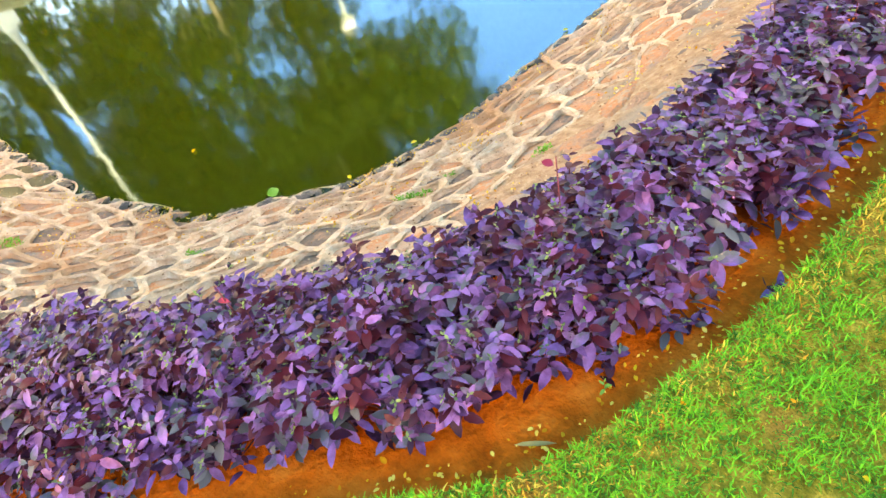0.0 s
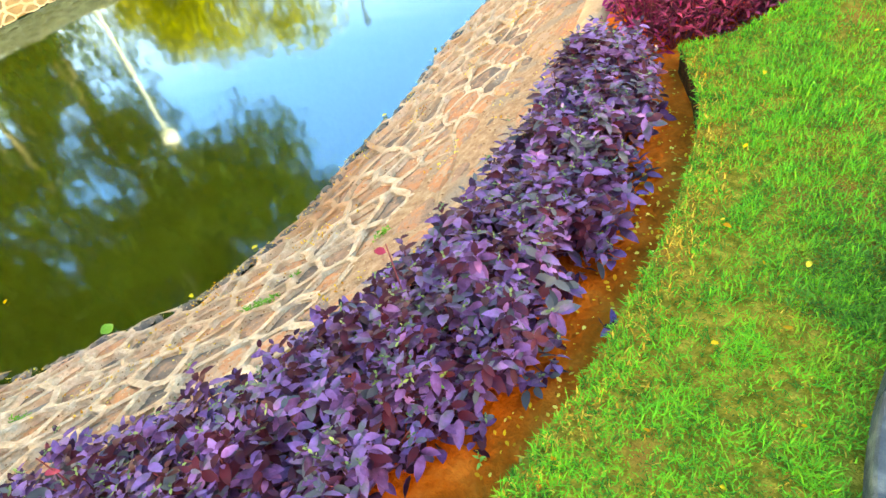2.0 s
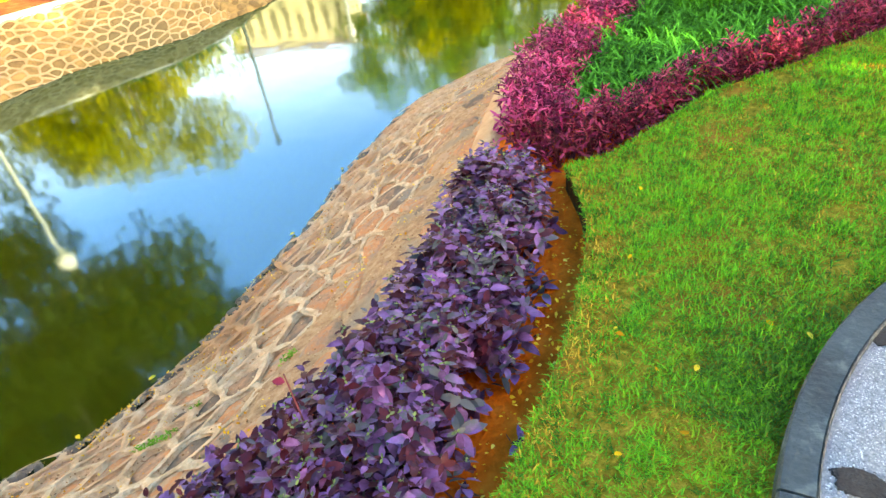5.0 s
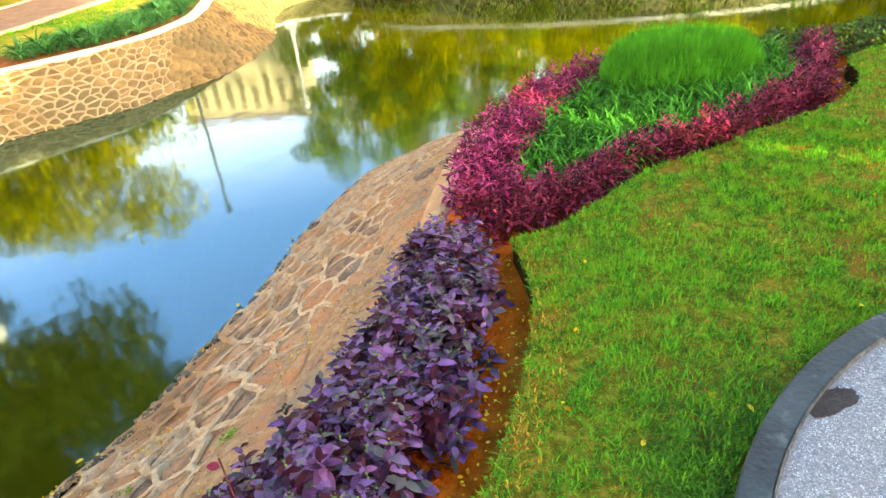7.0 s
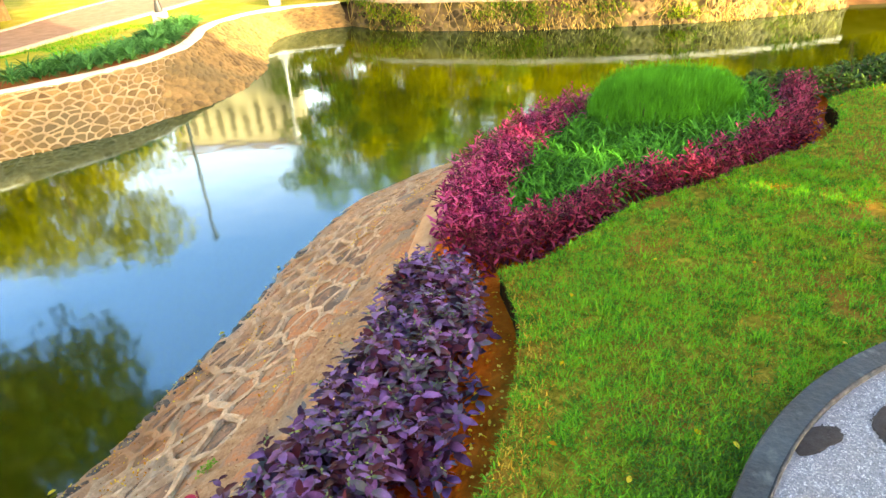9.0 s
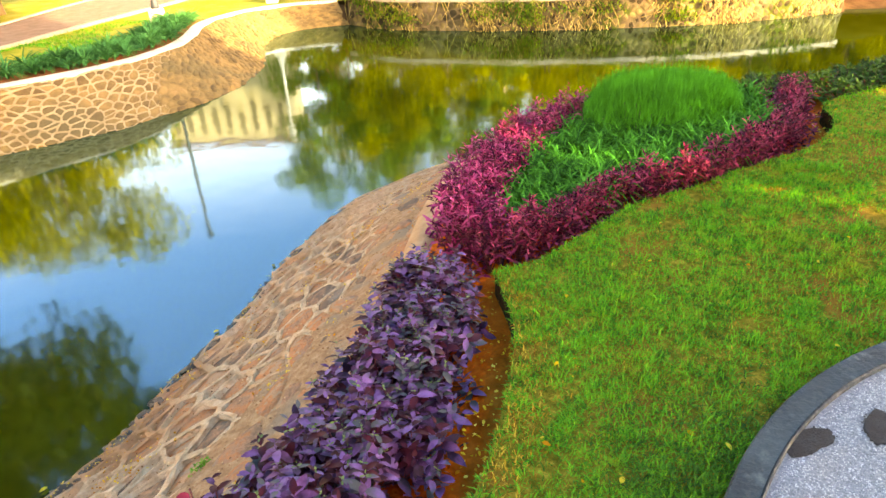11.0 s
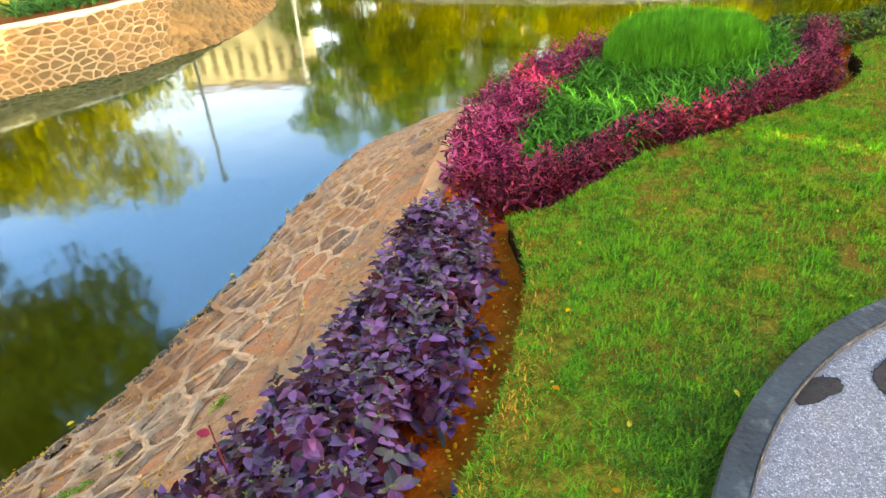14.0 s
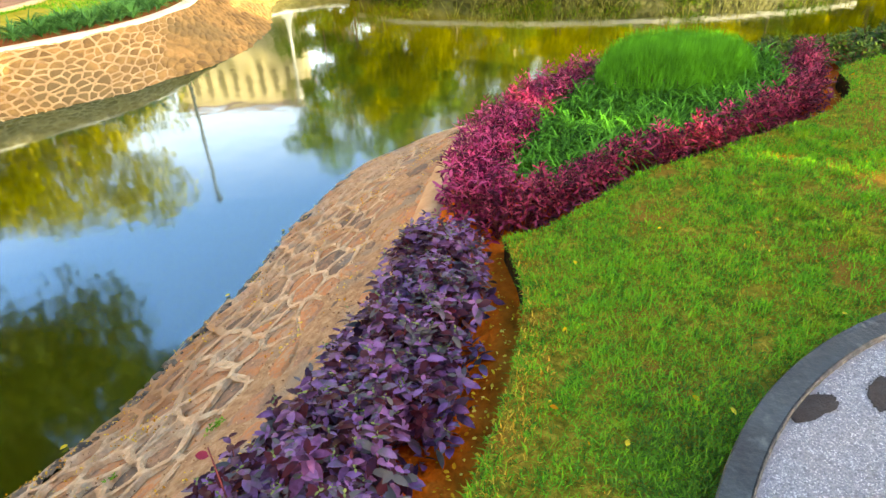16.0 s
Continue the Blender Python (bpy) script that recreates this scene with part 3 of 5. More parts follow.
def stone_mesh(slope, site, poly, gap, gen, lifted=0.0):
    """One flat fieldstone with rounded rim, a little domed and tilted."""
    n = 10
    c = poly.mean(0)
    r = rounded(poly, n)
    d = np.linalg.norm(r - c, axis=1)[:, None]
    rim = c + (r - c) * np.clip((d - gap * gen.uniform(0.5, 1.6, (n, 1))) / d, 0.2, 1)
    tilt = gen.uniform(-0.09, 0.09, 2)
    h0 = gen.uniform(-0.030, -0.008) + lifted
    rings, hs = [rim, c + (rim - c) * 0.86, c + (rim - c) * 0.45], [-0.018, -0.003, 0.001]
    vv = []
    for ring, hh in zip(rings, hs):
        hgt = hh + h0 + (ring - c) @ tilt + gen.uniform(-0.003, 0.003, n)
        vv.append(slope.at(ring[:, 0], ring[:, 1], hgt))
    vv.append(slope.at(c[0:1], c[1:2], np.array([0.004 + h0])))
    v = np.vstack(vv)
    f = []
    for j in range(2):
        for i in range(n):
            i2 = (i + 1) % n
            f.append((j * n + i, j * n + i2, (j + 1) * n + i2, (j + 1) * n + i))
    f += [(2 * n + i, 2 * n + (i + 1) % n, 3 * n) for i in range(n)]
    return v, f


def mortar_mesh(slope, cell_list, gap, worn_from):
    """Raised beads of mortar along the joints."""
    pieces = []
    n = 10
    for site, poly in cell_list:
        if len(poly) < 3:
            continue
        c = poly.mean(0)
        r = rounded(poly, n)
        d = np.linalg.norm(r - c, axis=1)[:, None]
        wob = np.abs(np.sin(c[0] * 12.9 + np.arange(n) * 2.1))[:, None]
        rings = [c + (r - c) * 1.2, c + (r - c) * np.clip((d - gap * (0.35 + 0.3 * wob)) / d, 0.2, 1), c + (r - c) * np.clip((d - gap * 1.25) / d, 0.15, 1)]
        worn = np.array([noise.noise((a * 1.1, b * 1.6, 7.0)) for a, b in r])
        whole = np.clip(0.9 + 0.9 * worn - 0.75 * np.maximum(0, r[:, 0] - worn_from), -1.8, 1.0) if worn_from else np.clip(0.95 + 1.1 * worn - 2.2 * buried(slope, r[:, 0], r[:, 1]), -1.6, 1.0)
        hs = [0.013 * whole, 0.020 * whole, np.full(n, -0.045)]
        v = np.vstack([slope.at(q[:, 0], q[:, 1], hh) for q, hh in zip(rings, hs)])
        f = [(j * n + i, j * n + (i + 1) % n, (j + 1) * n + (i + 1) % n, (j + 1) * n + i) for j in range(2) for i in range(n)]
        pieces.append((v, f))
    return joined(pieces)


def bank(name, slope, du, dv, gap, mats, label, near_to=None, gen=None, worn_from=None):
    """A paved bank: bed, mortar beads and stones; stones near a place are pieces of their own; past worn_from the joints are gone."""
    us, vs2 = np.linspace(0, slope.length, int(slope.length / 0.07)), np.linspace(-0.35, slope.width + 0.02, 34)
    lines = []
    for w in vs2:
        vv = np.full(len(us), w)
        lines.append(slope.at(us, vv, -0.036 + 0.032 * buried(slope, us, vv) if near_to else np.full(len(us), -0.016)))
    v, f = strip(lines)
    base = tagged(mesh_object(name, v, f, M["bank_bed" if near_to else "stone_far_dimmed"], smooth=True), label, "stone bank", kind="structure")
    cl = [c for c in cells(slope.length, slope.width, du, dv, 0.46, gen) if len(c[1]) > 2]
    mv, mf = mortar_mesh(slope, cl, gap, worn_from)
    mesh_object("mortar", mv, mf, M["mortar" if near_to else "mortar_far_dimmed"], base, smooth=True)
    order = []
    for site, poly in cl:
        p = slope.at(site[0:1], site[1:2])[0]
        order.append((math.hypot(p[0] - near_to[0], p[1] - near_to[1]) if near_to else 99, len(order)))
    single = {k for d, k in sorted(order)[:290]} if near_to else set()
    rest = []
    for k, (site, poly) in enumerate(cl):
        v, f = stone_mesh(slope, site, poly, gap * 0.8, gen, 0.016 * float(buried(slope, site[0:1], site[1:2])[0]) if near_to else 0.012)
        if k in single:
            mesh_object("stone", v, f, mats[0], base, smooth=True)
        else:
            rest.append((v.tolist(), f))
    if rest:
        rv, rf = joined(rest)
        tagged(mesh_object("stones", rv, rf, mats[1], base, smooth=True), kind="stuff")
    return base


near_slope = Slope(SHORE, TOP, WATER - 0.02, TOP_Z)
bank("stone_bank", near_slope, 0.28, 0.18, 0.0080, (M["stone"], M["stone_far_dimmed"]),
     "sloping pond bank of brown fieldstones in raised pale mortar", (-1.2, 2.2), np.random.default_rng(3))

# smooth plastered rim on top of the near bank
k0 = np.hypot(TOP[:, 0] + 0.5, TOP[:, 1] - 1.9).argmin()
rim = TOP[k0:]
prof = ((0.05, -0.12), (0.045, 0.01), (0.02, 0.06), (-0.04, 0.10), (-0.10, 0.12), (-0.15, 0.11), (-0.165, -0.08))
v, f = strip([lift(offset(rim, d), TOP_Z + hz) for d, hz in prof])
tagged(mesh_object("bank_rim", v, f, M["cap"], smooth=True), "smooth peach plaster rim along the top of the bank", "rim", kind="structure")

# far bank: pale raised joints on its first stretch, worn flush and brown past it
kerb_z = far_z(KERB[:, 0], KERB[:, 1])
# its stone and mortar colours are dimmed in place of weaker sun
far_slope = Slope(LEFT, KERB, WATER - 0.02, kerb_z)
bank("far_stone_bank", far_slope, 0.20, 0.135, 0.0075, (M["stone_far_dimmed"], M["stone_far_dimmed"]),
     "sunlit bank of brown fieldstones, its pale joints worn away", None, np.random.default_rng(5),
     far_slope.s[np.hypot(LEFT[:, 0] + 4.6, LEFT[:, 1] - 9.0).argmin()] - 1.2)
kerb_out = offset(KERB, 0.25)
v, f = strip([lift(KERB, kerb_z - 0.1), lift(offset(KERB, 0.002), kerb_z + 0.012), lift(offset(KERB, 0.02), kerb_z + 0.022),
              lift(offset(KERB, 0.23), kerb_z + 0.022), lift(kerb_out, kerb_z + 0.010), lift(kerb_out, kerb_z - 0.1)])
tagged(mesh_object("bank_kerb", v, f, M["white"]), "whitewashed concrete kerb on top of the bank", "kerb", kind="structure")


def band(name, line, a, b, z, mat, label, category, bump=0.0):
    n = max(2, int(abs(b - a) / 0.25))
    ls = []
    for k in np.linspace(a, b, n + 1):
        o = offset(line, k)
        zz = far_z(o[:, 0], o[:, 1]) + z + bump * np.array([noise.noise((x * 2, y * 2, 3)) for x, y in o])
        ls.append(lift(o, zz))
    v, f = strip(ls)
    return tagged(mesh_object(name, v, f, mat, smooth=True), label, category, kind="structure")


k_a, k_b = np.hypot(KERB[:, 0] + 9.6, KERB[:, 1] - 4.5).argmin(), np.hypot(KERB[:, 0] + 4.50, KERB[:, 1] - 15.6).argmin()
back = kerb_out[k_a:k_b]
far_poly = np.vstack([offset(KERB, 0.12), offset(WALL_LINE, 0.2)[6:], [(13.5, 16.5), (16.5, 16.2), (40, 20), (40, 90), (-60, 90), (-60, -6), (-11.5, 1.5)]])
fx, fy = axis(-11, 3, 0.16, 60), axis(2, 21, 0.16, 90)
FX, FY = np.meshgrid((fx[1:] + fx[:-1]) / 2, (fy[1:] + fy[:-1]) / 2)
kept = inside(FX, FY, far_poly)
VX, VY = np.meshgrid(fx, fy)
nf = len(fx)
ff = [(j * nf + i, j * nf + i + 1, (j + 1) * nf + i + 1, (j + 1) * nf + i) for j, i in zip(*np.nonzero(kept))]
tagged(mesh_object("far_lawn", np.stack([VX, VY, far_z(VX, VY) + 0.004], -1).reshape(-1, 3), ff, M["far_turf"], smooth=True),
       "sunlit short grass across the pond", "lawn", kind="structure")
band("far_border_soil", back, 0.0, 1.0, 0.018, M["far_soil"], "red soil strip behind the pale kerb", "soil", 0.010)
path_a = smooth_line([(-11.9, 6.9), (-10.1, 9.1), (-8.6, 11.1), (-7.85, 12.3), (-7.6, 14.05), (-7.26, 15.95), (-6.73, 17.92), (-6.2, 20.0)], 0.3)
path_b = smooth_line([(-13.8, 8.6), (-11.9, 11.2), (-10.25, 13.6), (-9.65, 15.4), (-9.5, 18.0), (-9.2, 20.1), (-8.6, 22.5)], 0.3)
path_a, path_b = matched(path_a, 40), matched(path_b, 40)


def on_far(line, up):
    return lift(line, far_z(line[:, 0], line[:, 1]) + up)


v, f = strip([on_far(path_a * (1 - k) + path_b * k, 0.04) for k in np.linspace(0, 1, 6)])
tagged(mesh_object("far_path", v, f, M["path"]), "pale pinkish paved path across the pond", "path", kind="structure")
for side, shift in ((path_a, 0.0), (path_b, 0.1)):
    v, f = strip([on_far(offset(side, d + shift), up) for d, up in ((-0.06, -0.02), (-0.055, 0.07), (0.045, 0.07), (0.05, -0.02))])
    tagged(mesh_object("path_edging", v, f, M["concrete"]), "pale concrete edging of the path", "edging", kind="structure")

# retaining wall at the far end of the pond
WALL_TOP = -0.60
wall_back = offset(WALL_LINE, 0.35)
v, f = strip([lift(WALL_LINE, WATER - 0.3), lift(WALL_LINE, WALL_TOP), lift(wall_back, WALL_TOP), lift(wall_back, WATER - 0.3)])
far_wall = tagged(mesh_object("wall_far", v, f, M["wall_joint"]), "weathered stone retaining wall at the water's edge", "wall", kind="structure")
gen = np.random.default_rng(11)


class Upright:
    """Places on a standing wall, by metres along and up."""

    def __init__(self, line, z0, z1):
        self.l, self.z0 = line, z0
        self.s = np.r_[0, np.cumsum(np.linalg.norm(np.diff(line, axis=0), axis=1))]
        self.length, self.width = self.s[-1], z1 - z0
        t = np.gradient(line, axis=0)
        self.n = np.c_[t[:, 1], -t[:, 0]] / np.linalg.norm(t, axis=1)[:, None]

    def at(self, u, v, h=0.0):
        x, y = np.interp(u, self.s, self.l[:, 0]), np.interp(u, self.s, self.l[:, 1])
        a, b = np.interp(u, self.s, self.n[:, 0]), np.interp(u, self.s, self.n[:, 1])
        hh = np.asarray(h) + 0.03
        return np.stack([x + a * hh, y + b * hh, self.z0 + np.asarray(v, float)], -1)


up = Upright(WALL_LINE, WATER - 0.05, WALL_TOP - 0.06)
pieces = [stone_mesh(up, s, p, 0.012, gen) for s, p in cells(up.length, up.width, 0.20, 0.125, 0.40, gen) if len(p) > 2]
pv, pf = joined([(v.tolist(), f) for v, f in pieces])
tagged(mesh_object("stones", pv, pf, M["wall_stone"], far_wall, smooth=True), kind="stuff")
v, f = strip([lift(offset(WALL_LINE, -0.10), WALL_TOP - 0.06), lift(offset(WALL_LINE, -0.10), WALL_TOP + 0.04), lift(offset(WALL_LINE, 0.38), WALL_TOP + 0.04),
              lift(offset(WALL_LINE, 0.38), WALL_TOP - 0.06), lift(offset(WALL_LINE, -0.10), WALL_TOP - 0.06)])
tagged(mesh_object("coping", v, f, M["concrete"], far_wall), "pale concrete coping")


# ---------------------------------------------------------------- plants
def shoot(pairs, leaf_len, leaf_w, height, curl, lift_angle, gen, fold=0.3):
    """A leafy shoot: opposite pairs of leaves up a short stem, each pair turned a quarter from the last."""
    pieces = []
    for k in range(pairs):
        t = k / max(1, pairs - 1)
        size = leaf_len * (1.0 - 0.55 * t ** 1.5) * gen.uniform(0.85, 1.1)
        for side in (0, 1):
            yaw = k * math.pi / 2 + side * math.pi + gen.uniform(-0.35, 0.35)
            tilt = lift_angle * (0.15 + 0.9 * t) + gen.uniform(-0.2, 0.2)
            v, f = leaf_shape(size, leaf_w * size / leaf_len * gen.uniform(0.85, 1.1), curl * gen.uniform(0.6, 1.4), fold)
            m = poses(np.array([[0, 0, height * (0.15 + 0.85 * t)]]), np.array([yaw]), np.array([tilt]), np.array([gen.uniform(-0.25, 0.25)]), np.ones(1))
            pieces.append(((np.c_[np.array(v), np.ones(len(v))] @ m[0].T)[:, :3].tolist(), f))
    return joined(pieces)


def plain_mesh(name, vf, mat):
    me = bpy.data.meshes.new(name)
    me.from_pydata([tuple(p) for p in vf[0]], [], [tuple(q) for q in vf[1]])
    me.materials.append(mat)
    me.polygons.foreach_set("use_smooth", [True] * len(me.polygons))
    me.update()
    return me


def shrub(name, x, y, z, height, radius, shoots, n_shoots, stem_mat, gen, label, category, group, lean=0.55, mat=None, single=0, buds=False):
    """A small shrub: thin stems out of one foot, a leafy shoot on each; single: how many top leaves are pieces of their own."""
    root = new(name)
    root.location = (x, y, z)
    pieces, fol, tips = [], [], []
    for i in range(n_shoots):
        a, r = gen.uniform(0, 2 * math.pi), radius * math.sqrt(gen.uniform(0, 1))
        hz = height * (1.0 - 0.35 * (r / radius) ** 2) * gen.uniform(0.78, 1.08)
        if n_shoots == 1:
            hz = height + 0.03
        elif i >= n_shoots * 0.66:
            hz *= gen.uniform(0.22, 0.65)
            r = radius * 1.1
        tip = (r * math.cos(a), r * math.sin(a), hz)
        pieces.append(tube([(0, 0, -0.02), (tip[0] * 0.35, tip[1] * 0.35, hz * 0.5), tip], [0.004, 0.003, 0.002], 4))
        m = pose(*tip, gen.uniform(-20, 20), 0, 0) @ pose(0, 0, 0, lean * 40 * r / radius * -math.sin(a), lean * 40 * r / radius * math.cos(a), gen.uniform(0, 360))
        m = m @ pose(0, 0, -0.07) @ Matrix.Scale(gen.uniform(0.8, 1.15), 4)
        sv, sf = shoots[gen.integers(len(shoots))]
        fol.append(((np.c_[np.array(sv), np.ones(len(sv))] @ np.array(m).T)[:, :3].tolist(), sf))
        if buds and gen.uniform() < 0.4:
            top_m = m @ pose(0, 0, 0.115, 0, 0, gen.uniform(0, 360))
            tips.append(((np.c_[np.array(bud[0]), np.ones(len(bud[0]))] @ np.array(top_m).T)[:, :3].tolist(), bud[1]))
        if i < single:
            for k in range(4):
                shared("leaf", single_leaves[gen.integers(len(single_leaves))], root, pose(*tip, 0, 0, 90 * k + gen.uniform(-30, 30)) @ pose(0, 0, 0.01, gen.uniform(-25, 35), gen.uniform(-15, 15)))
    mesh_object("stem", *joined(pieces), stem_mat, root)
    if tips:
        tagged(mesh_object("bud", *joined(tips), M["bud"], root, smooth=True), "fresh green leaf buds", kind="stuff")
    tagged(mesh_object("foliage", *joined(fol), mat, root, smooth=True), kind="stuff")
    return tagged(root, label, category, group)


gen = np.random.default_rng(21)
purple_shoots = [shoot(5, 0.066, 0.033, 0.11, 0.30, 0.45, gen, 0.20) for _ in range(7)]
single_leaves = [plain_mesh("leaf", leaf_shape(gen.uniform(0.048, 0.068), gen.uniform(0.025, 0.033), gen.uniform(0.15, 0.38), 0.20), M["purple_single"]) for _ in range(6)]
bud = shoot(2, 0.018, 0.009, 0.012, 0.1, 0.9, gen)
# border of purple shrubs between the bank and the lawn
lane = smooth_line([(-3.7, -0.22), (-2.9, -0.02), (-2.2, 0.20), (-1.60, 0.47), (-1.01, 0.82), (-0.60, 1.22), (-0.33, 1.65), (-0.21, 2.12), (-0.12, 2.52)], 0.02)
lane_b = smooth_line([(-3.3, -1.0), (-2.6, -0.70), (-1.9, -0.24), (-1.27, 0.17), (-0.655, 0.52), (-0.33, 0.87), (-0.13, 1.28), (0.03, 1.74), (0.125, 2.42)], 0.02)
lane, lane_b = matched(lane, 100), matched(lane_b, 100)
n_along, n_across = 41, 4
for i in range(n_along):
    for j in range(n_across):
        s = (i + gen.uniform(0.15, 0.85)) / n_along
        w = (j + 0.5 + gen.uniform(-0.25, 0.25)) / n_across
        k = min(99, int(s * 99))
        x, y = lane[k] * (1 - w) + lane_b[k] * w
        z = soil_z(x, y)
        top = 0.08 * x + 0.15 - 0.05 * abs(w - 0.5) * 2 + (1 - w) * (0.03 - 0.06 * min(1.0, max(0.0, -x - 0.15) / 0.5)) + gen.uniform(-0.03, 0.03)
        shrub("purple_shrub", x, y, z, top - z, 0.13, purple_shoots, 15, M["purple_stem"], gen,
              "low purple-leaved shrub in a dense border row", "shrub", "purple border shrubs", mat=M["purple"], buds=True, single=2 if -0.9 < x < 0 and y < 1.7 else 0)

# airy young shoots that lean out over the bank
for k in range(8, 92, 3):
    x, y = lane[k] + (lane[k] - lane_b[k]) * gen.uniform(0.06, 0.20)
    z = soil_z(x, y)
    shrub("purple_shrub", x, y, z, 0.08 * x + 0.07 + gen.uniform(-0.04, 0.05) - z, 0.07, purple_shoots, 4, M["purple_stem"], gen,
          "thin young purple shrub leaning out over the bank", "shrub", "purple border shrubs", mat=M["purple"], buds=True)

# ---------------------------------------------------------------- flower bed past the border: magenta, maroon and green
def between(line_a, line_b, n_along, n_across, gen):
    """Scattered places between two lines."""
    a, b = matched(np.array(line_a, float), 100), matched(np.array(line_b, float), 100)
    for i in range(n_along):
        for j in range(n_across):
            k = min(99, int((i + gen.uniform(0.1, 0.9)) / n_along * 99))
            w = (j + 0.5 + gen.uniform(-0.35, 0.35)) / n_across
            yield (*(a[k] * (1 - w) + b[k] * w), w)


magenta_shoots = [shoot(5, 0.064, 0.016, 0.10, 0.15, 1.0, gen, 0.4) for _ in range(5)]
maroon_shoots = [shoot(5, 0.058, 0.016, 0.09, 0.18, 0.9, gen, 0.4) for _ in range(5)]
for x, y, w in between(smooth_line([(0.10, 2.75), (0.12, 3.15), (0.27, 3.62), (0.56, 4.08), (0.92, 4.36), (1.15, 4.45)], 0.05),
                       smooth_line([(0.34, 2.66), (0.36, 3.0), (0.46, 3.30), (0.74, 3.78), (1.0, 4.12), (1.2, 4.34)], 0.05), 20, 3, gen):
    z = soil_z(x, y)
    top = 0.08 * x + 0.20 + gen.uniform(-0.04, 0.03)
    shrub("magenta_shrub", x, y, z, top - z, 0.10, magenta_shoots, 14, M["purple_stem"], gen,
          "magenta shrub with narrow upright leaves edging the bed", "shrub", "magenta edging shrubs", mat=M["magenta"])
outer_bed = BED_EDGE[:np.hypot(BED_EDGE[:, 0] - 2.8, BED_EDGE[:, 1] - 4.1).argmin()]
inner_bed = smooth_line([(0.34, 2.72), (0.62, 2.80), (0.95, 3.00), (1.42, 3.10), (1.70, 3.20), (1.95, 3.38), (2.18, 3.66), (2.34, 4.02), (2.62, 4.40)], 0.05)
for x, y, w in between(offset(outer_bed, 0.15), inner_bed, 30, 2, gen):
    z = soil_z(x, y)
    top = 0.08 * x + 0.14 + gen.uniform(-0.03, 0.03)
    shrub("maroon_shrub", x, y, z, top - z, 0.09, maroon_shoots, 15, M["purple_stem"], gen,
          "dark maroon shrub with small narrow leaves beside the lawn", "shrub", "maroon edging shrubs", mat=M["maroon"])


def strap_leaf(length, width, bend, gen):
    """A long arching blade, channelled along its middle."""
    v, f = [], []
    n = 7
    for i in range(n):
        t = i / (n - 1)
        w = width * (0.75 + 0.6 * t) * (1 - t ** 3) / 2 + 0.0006
        a = bend * t
        y, z = length * t * math.sin(0.25 + a * 0.8), length * t * math.cos(0.25 + a * 0.8)
        v += [(-w, y, z + w * 0.5), (0, y, z), (w, y, z + w * 0.5)]
        if i:
            k = 3 * i
            f += [(k - 3, k - 2, k + 1, k), (k - 2, k - 1, k + 2, k + 1)]
    return v, f


strap_meshes = [plain_mesh("leaf", strap_leaf(gen.uniform(0.15, 0.23), gen.uniform(0.010, 0.014), gen.uniform(0.4, 1.4), gen), M["strap"]) for _ in range(8)]
GREEN_BED = np.array([(0.42, 2.80), (0.70, 2.90), (1.0, 3.08), (1.42, 3.18), (1.70, 3.28), (1.92, 3.46), (2.12, 3.72), (2.26, 4.04), (2.4, 4.4),
                      (1.9, 4.7), (1.3, 4.6), (1.05, 4.22), (0.76, 3.86), (0.50, 3.40), (0.42, 3.05)])


fill_blades = []
for _ in range(5):
    pieces = []
    for _ in range(26):
        bv, bf = strap_leaf(gen.uniform(0.09, 0.17), gen.uniform(0.009, 0.013), gen.uniform(0.3, 1.5), gen)
        bm4 = np.array(pose(gen.uniform(-0.05, 0.05), gen.uniform(-0.05, 0.05), 0.01, 0, 0, gen.uniform(0, 360)) @ pose(0, 0, 0, gen.uniform(-20, 20)))
        pieces.append(((np.c_[np.array(bv), np.ones(len(bv))] @ bm4.T)[:, :3].tolist(), bf))
    fill_blades.append(plain_mesh("foliage", joined(pieces), M["strap"]))


def strap_plant(x, y, z, n, size, gen, label, group):
    root = new("strap_leaf_plant")
    root.location = (x, y, z)
    for i in range(n):
        m = pose(gen.uniform(-0.02, 0.02), gen.uniform(-0.02, 0.02), 0, 0, 0, 360 * i / n + gen.uniform(-25, 25)) @ pose(0, 0, 0, gen.uniform(-22, 14))
        shared("leaf", strap_meshes[gen.integers(8)], root, m @ Matrix.Scale(size * gen.uniform(0.75, 1.15), 4))
    tagged(shared("foliage", fill_blades[gen.integers(5)], root, Matrix.Identity(4)), kind="stuff")
    return tagged(root, label, "plant", group)


ys, xs = np.meshgrid(np.arange(2.7, 4.9, 0.105), np.arange(0.3, 2.6, 0.105))
for x, y in zip(xs.ravel() + gen.uniform(-0.05, 0.05, xs.size), ys.ravel() + gen.uniform(-0.05, 0.05, ys.size)):
    if inside(x, y, GREEN_BED):
        z = soil_z(x, y)
        strap_plant(x, y, max(z, 0.08 * x - 0.03), 17, 1.0, gen, "bright green clump of arching strap-shaped leaves", "green bed plants")

# fine-leaved bright bush that stands above the green bed
bush = new("fine_leaved_bush")
bush.location = (1.62, 4.10, 0.0)
n = 22000
a, r = gen.uniform(0, 2 * np.pi, n), np.sqrt(gen.uniform(0, 1, n))
lx, ly = 0.52 * r * np.cos(a), 0.34 * r * np.sin(a)
zt = 0.20 + 0.21 * np.clip(1 - r ** 7, 0, 1)
lz = zt * gen.uniform(0.35, 1.0, n) ** 0.5
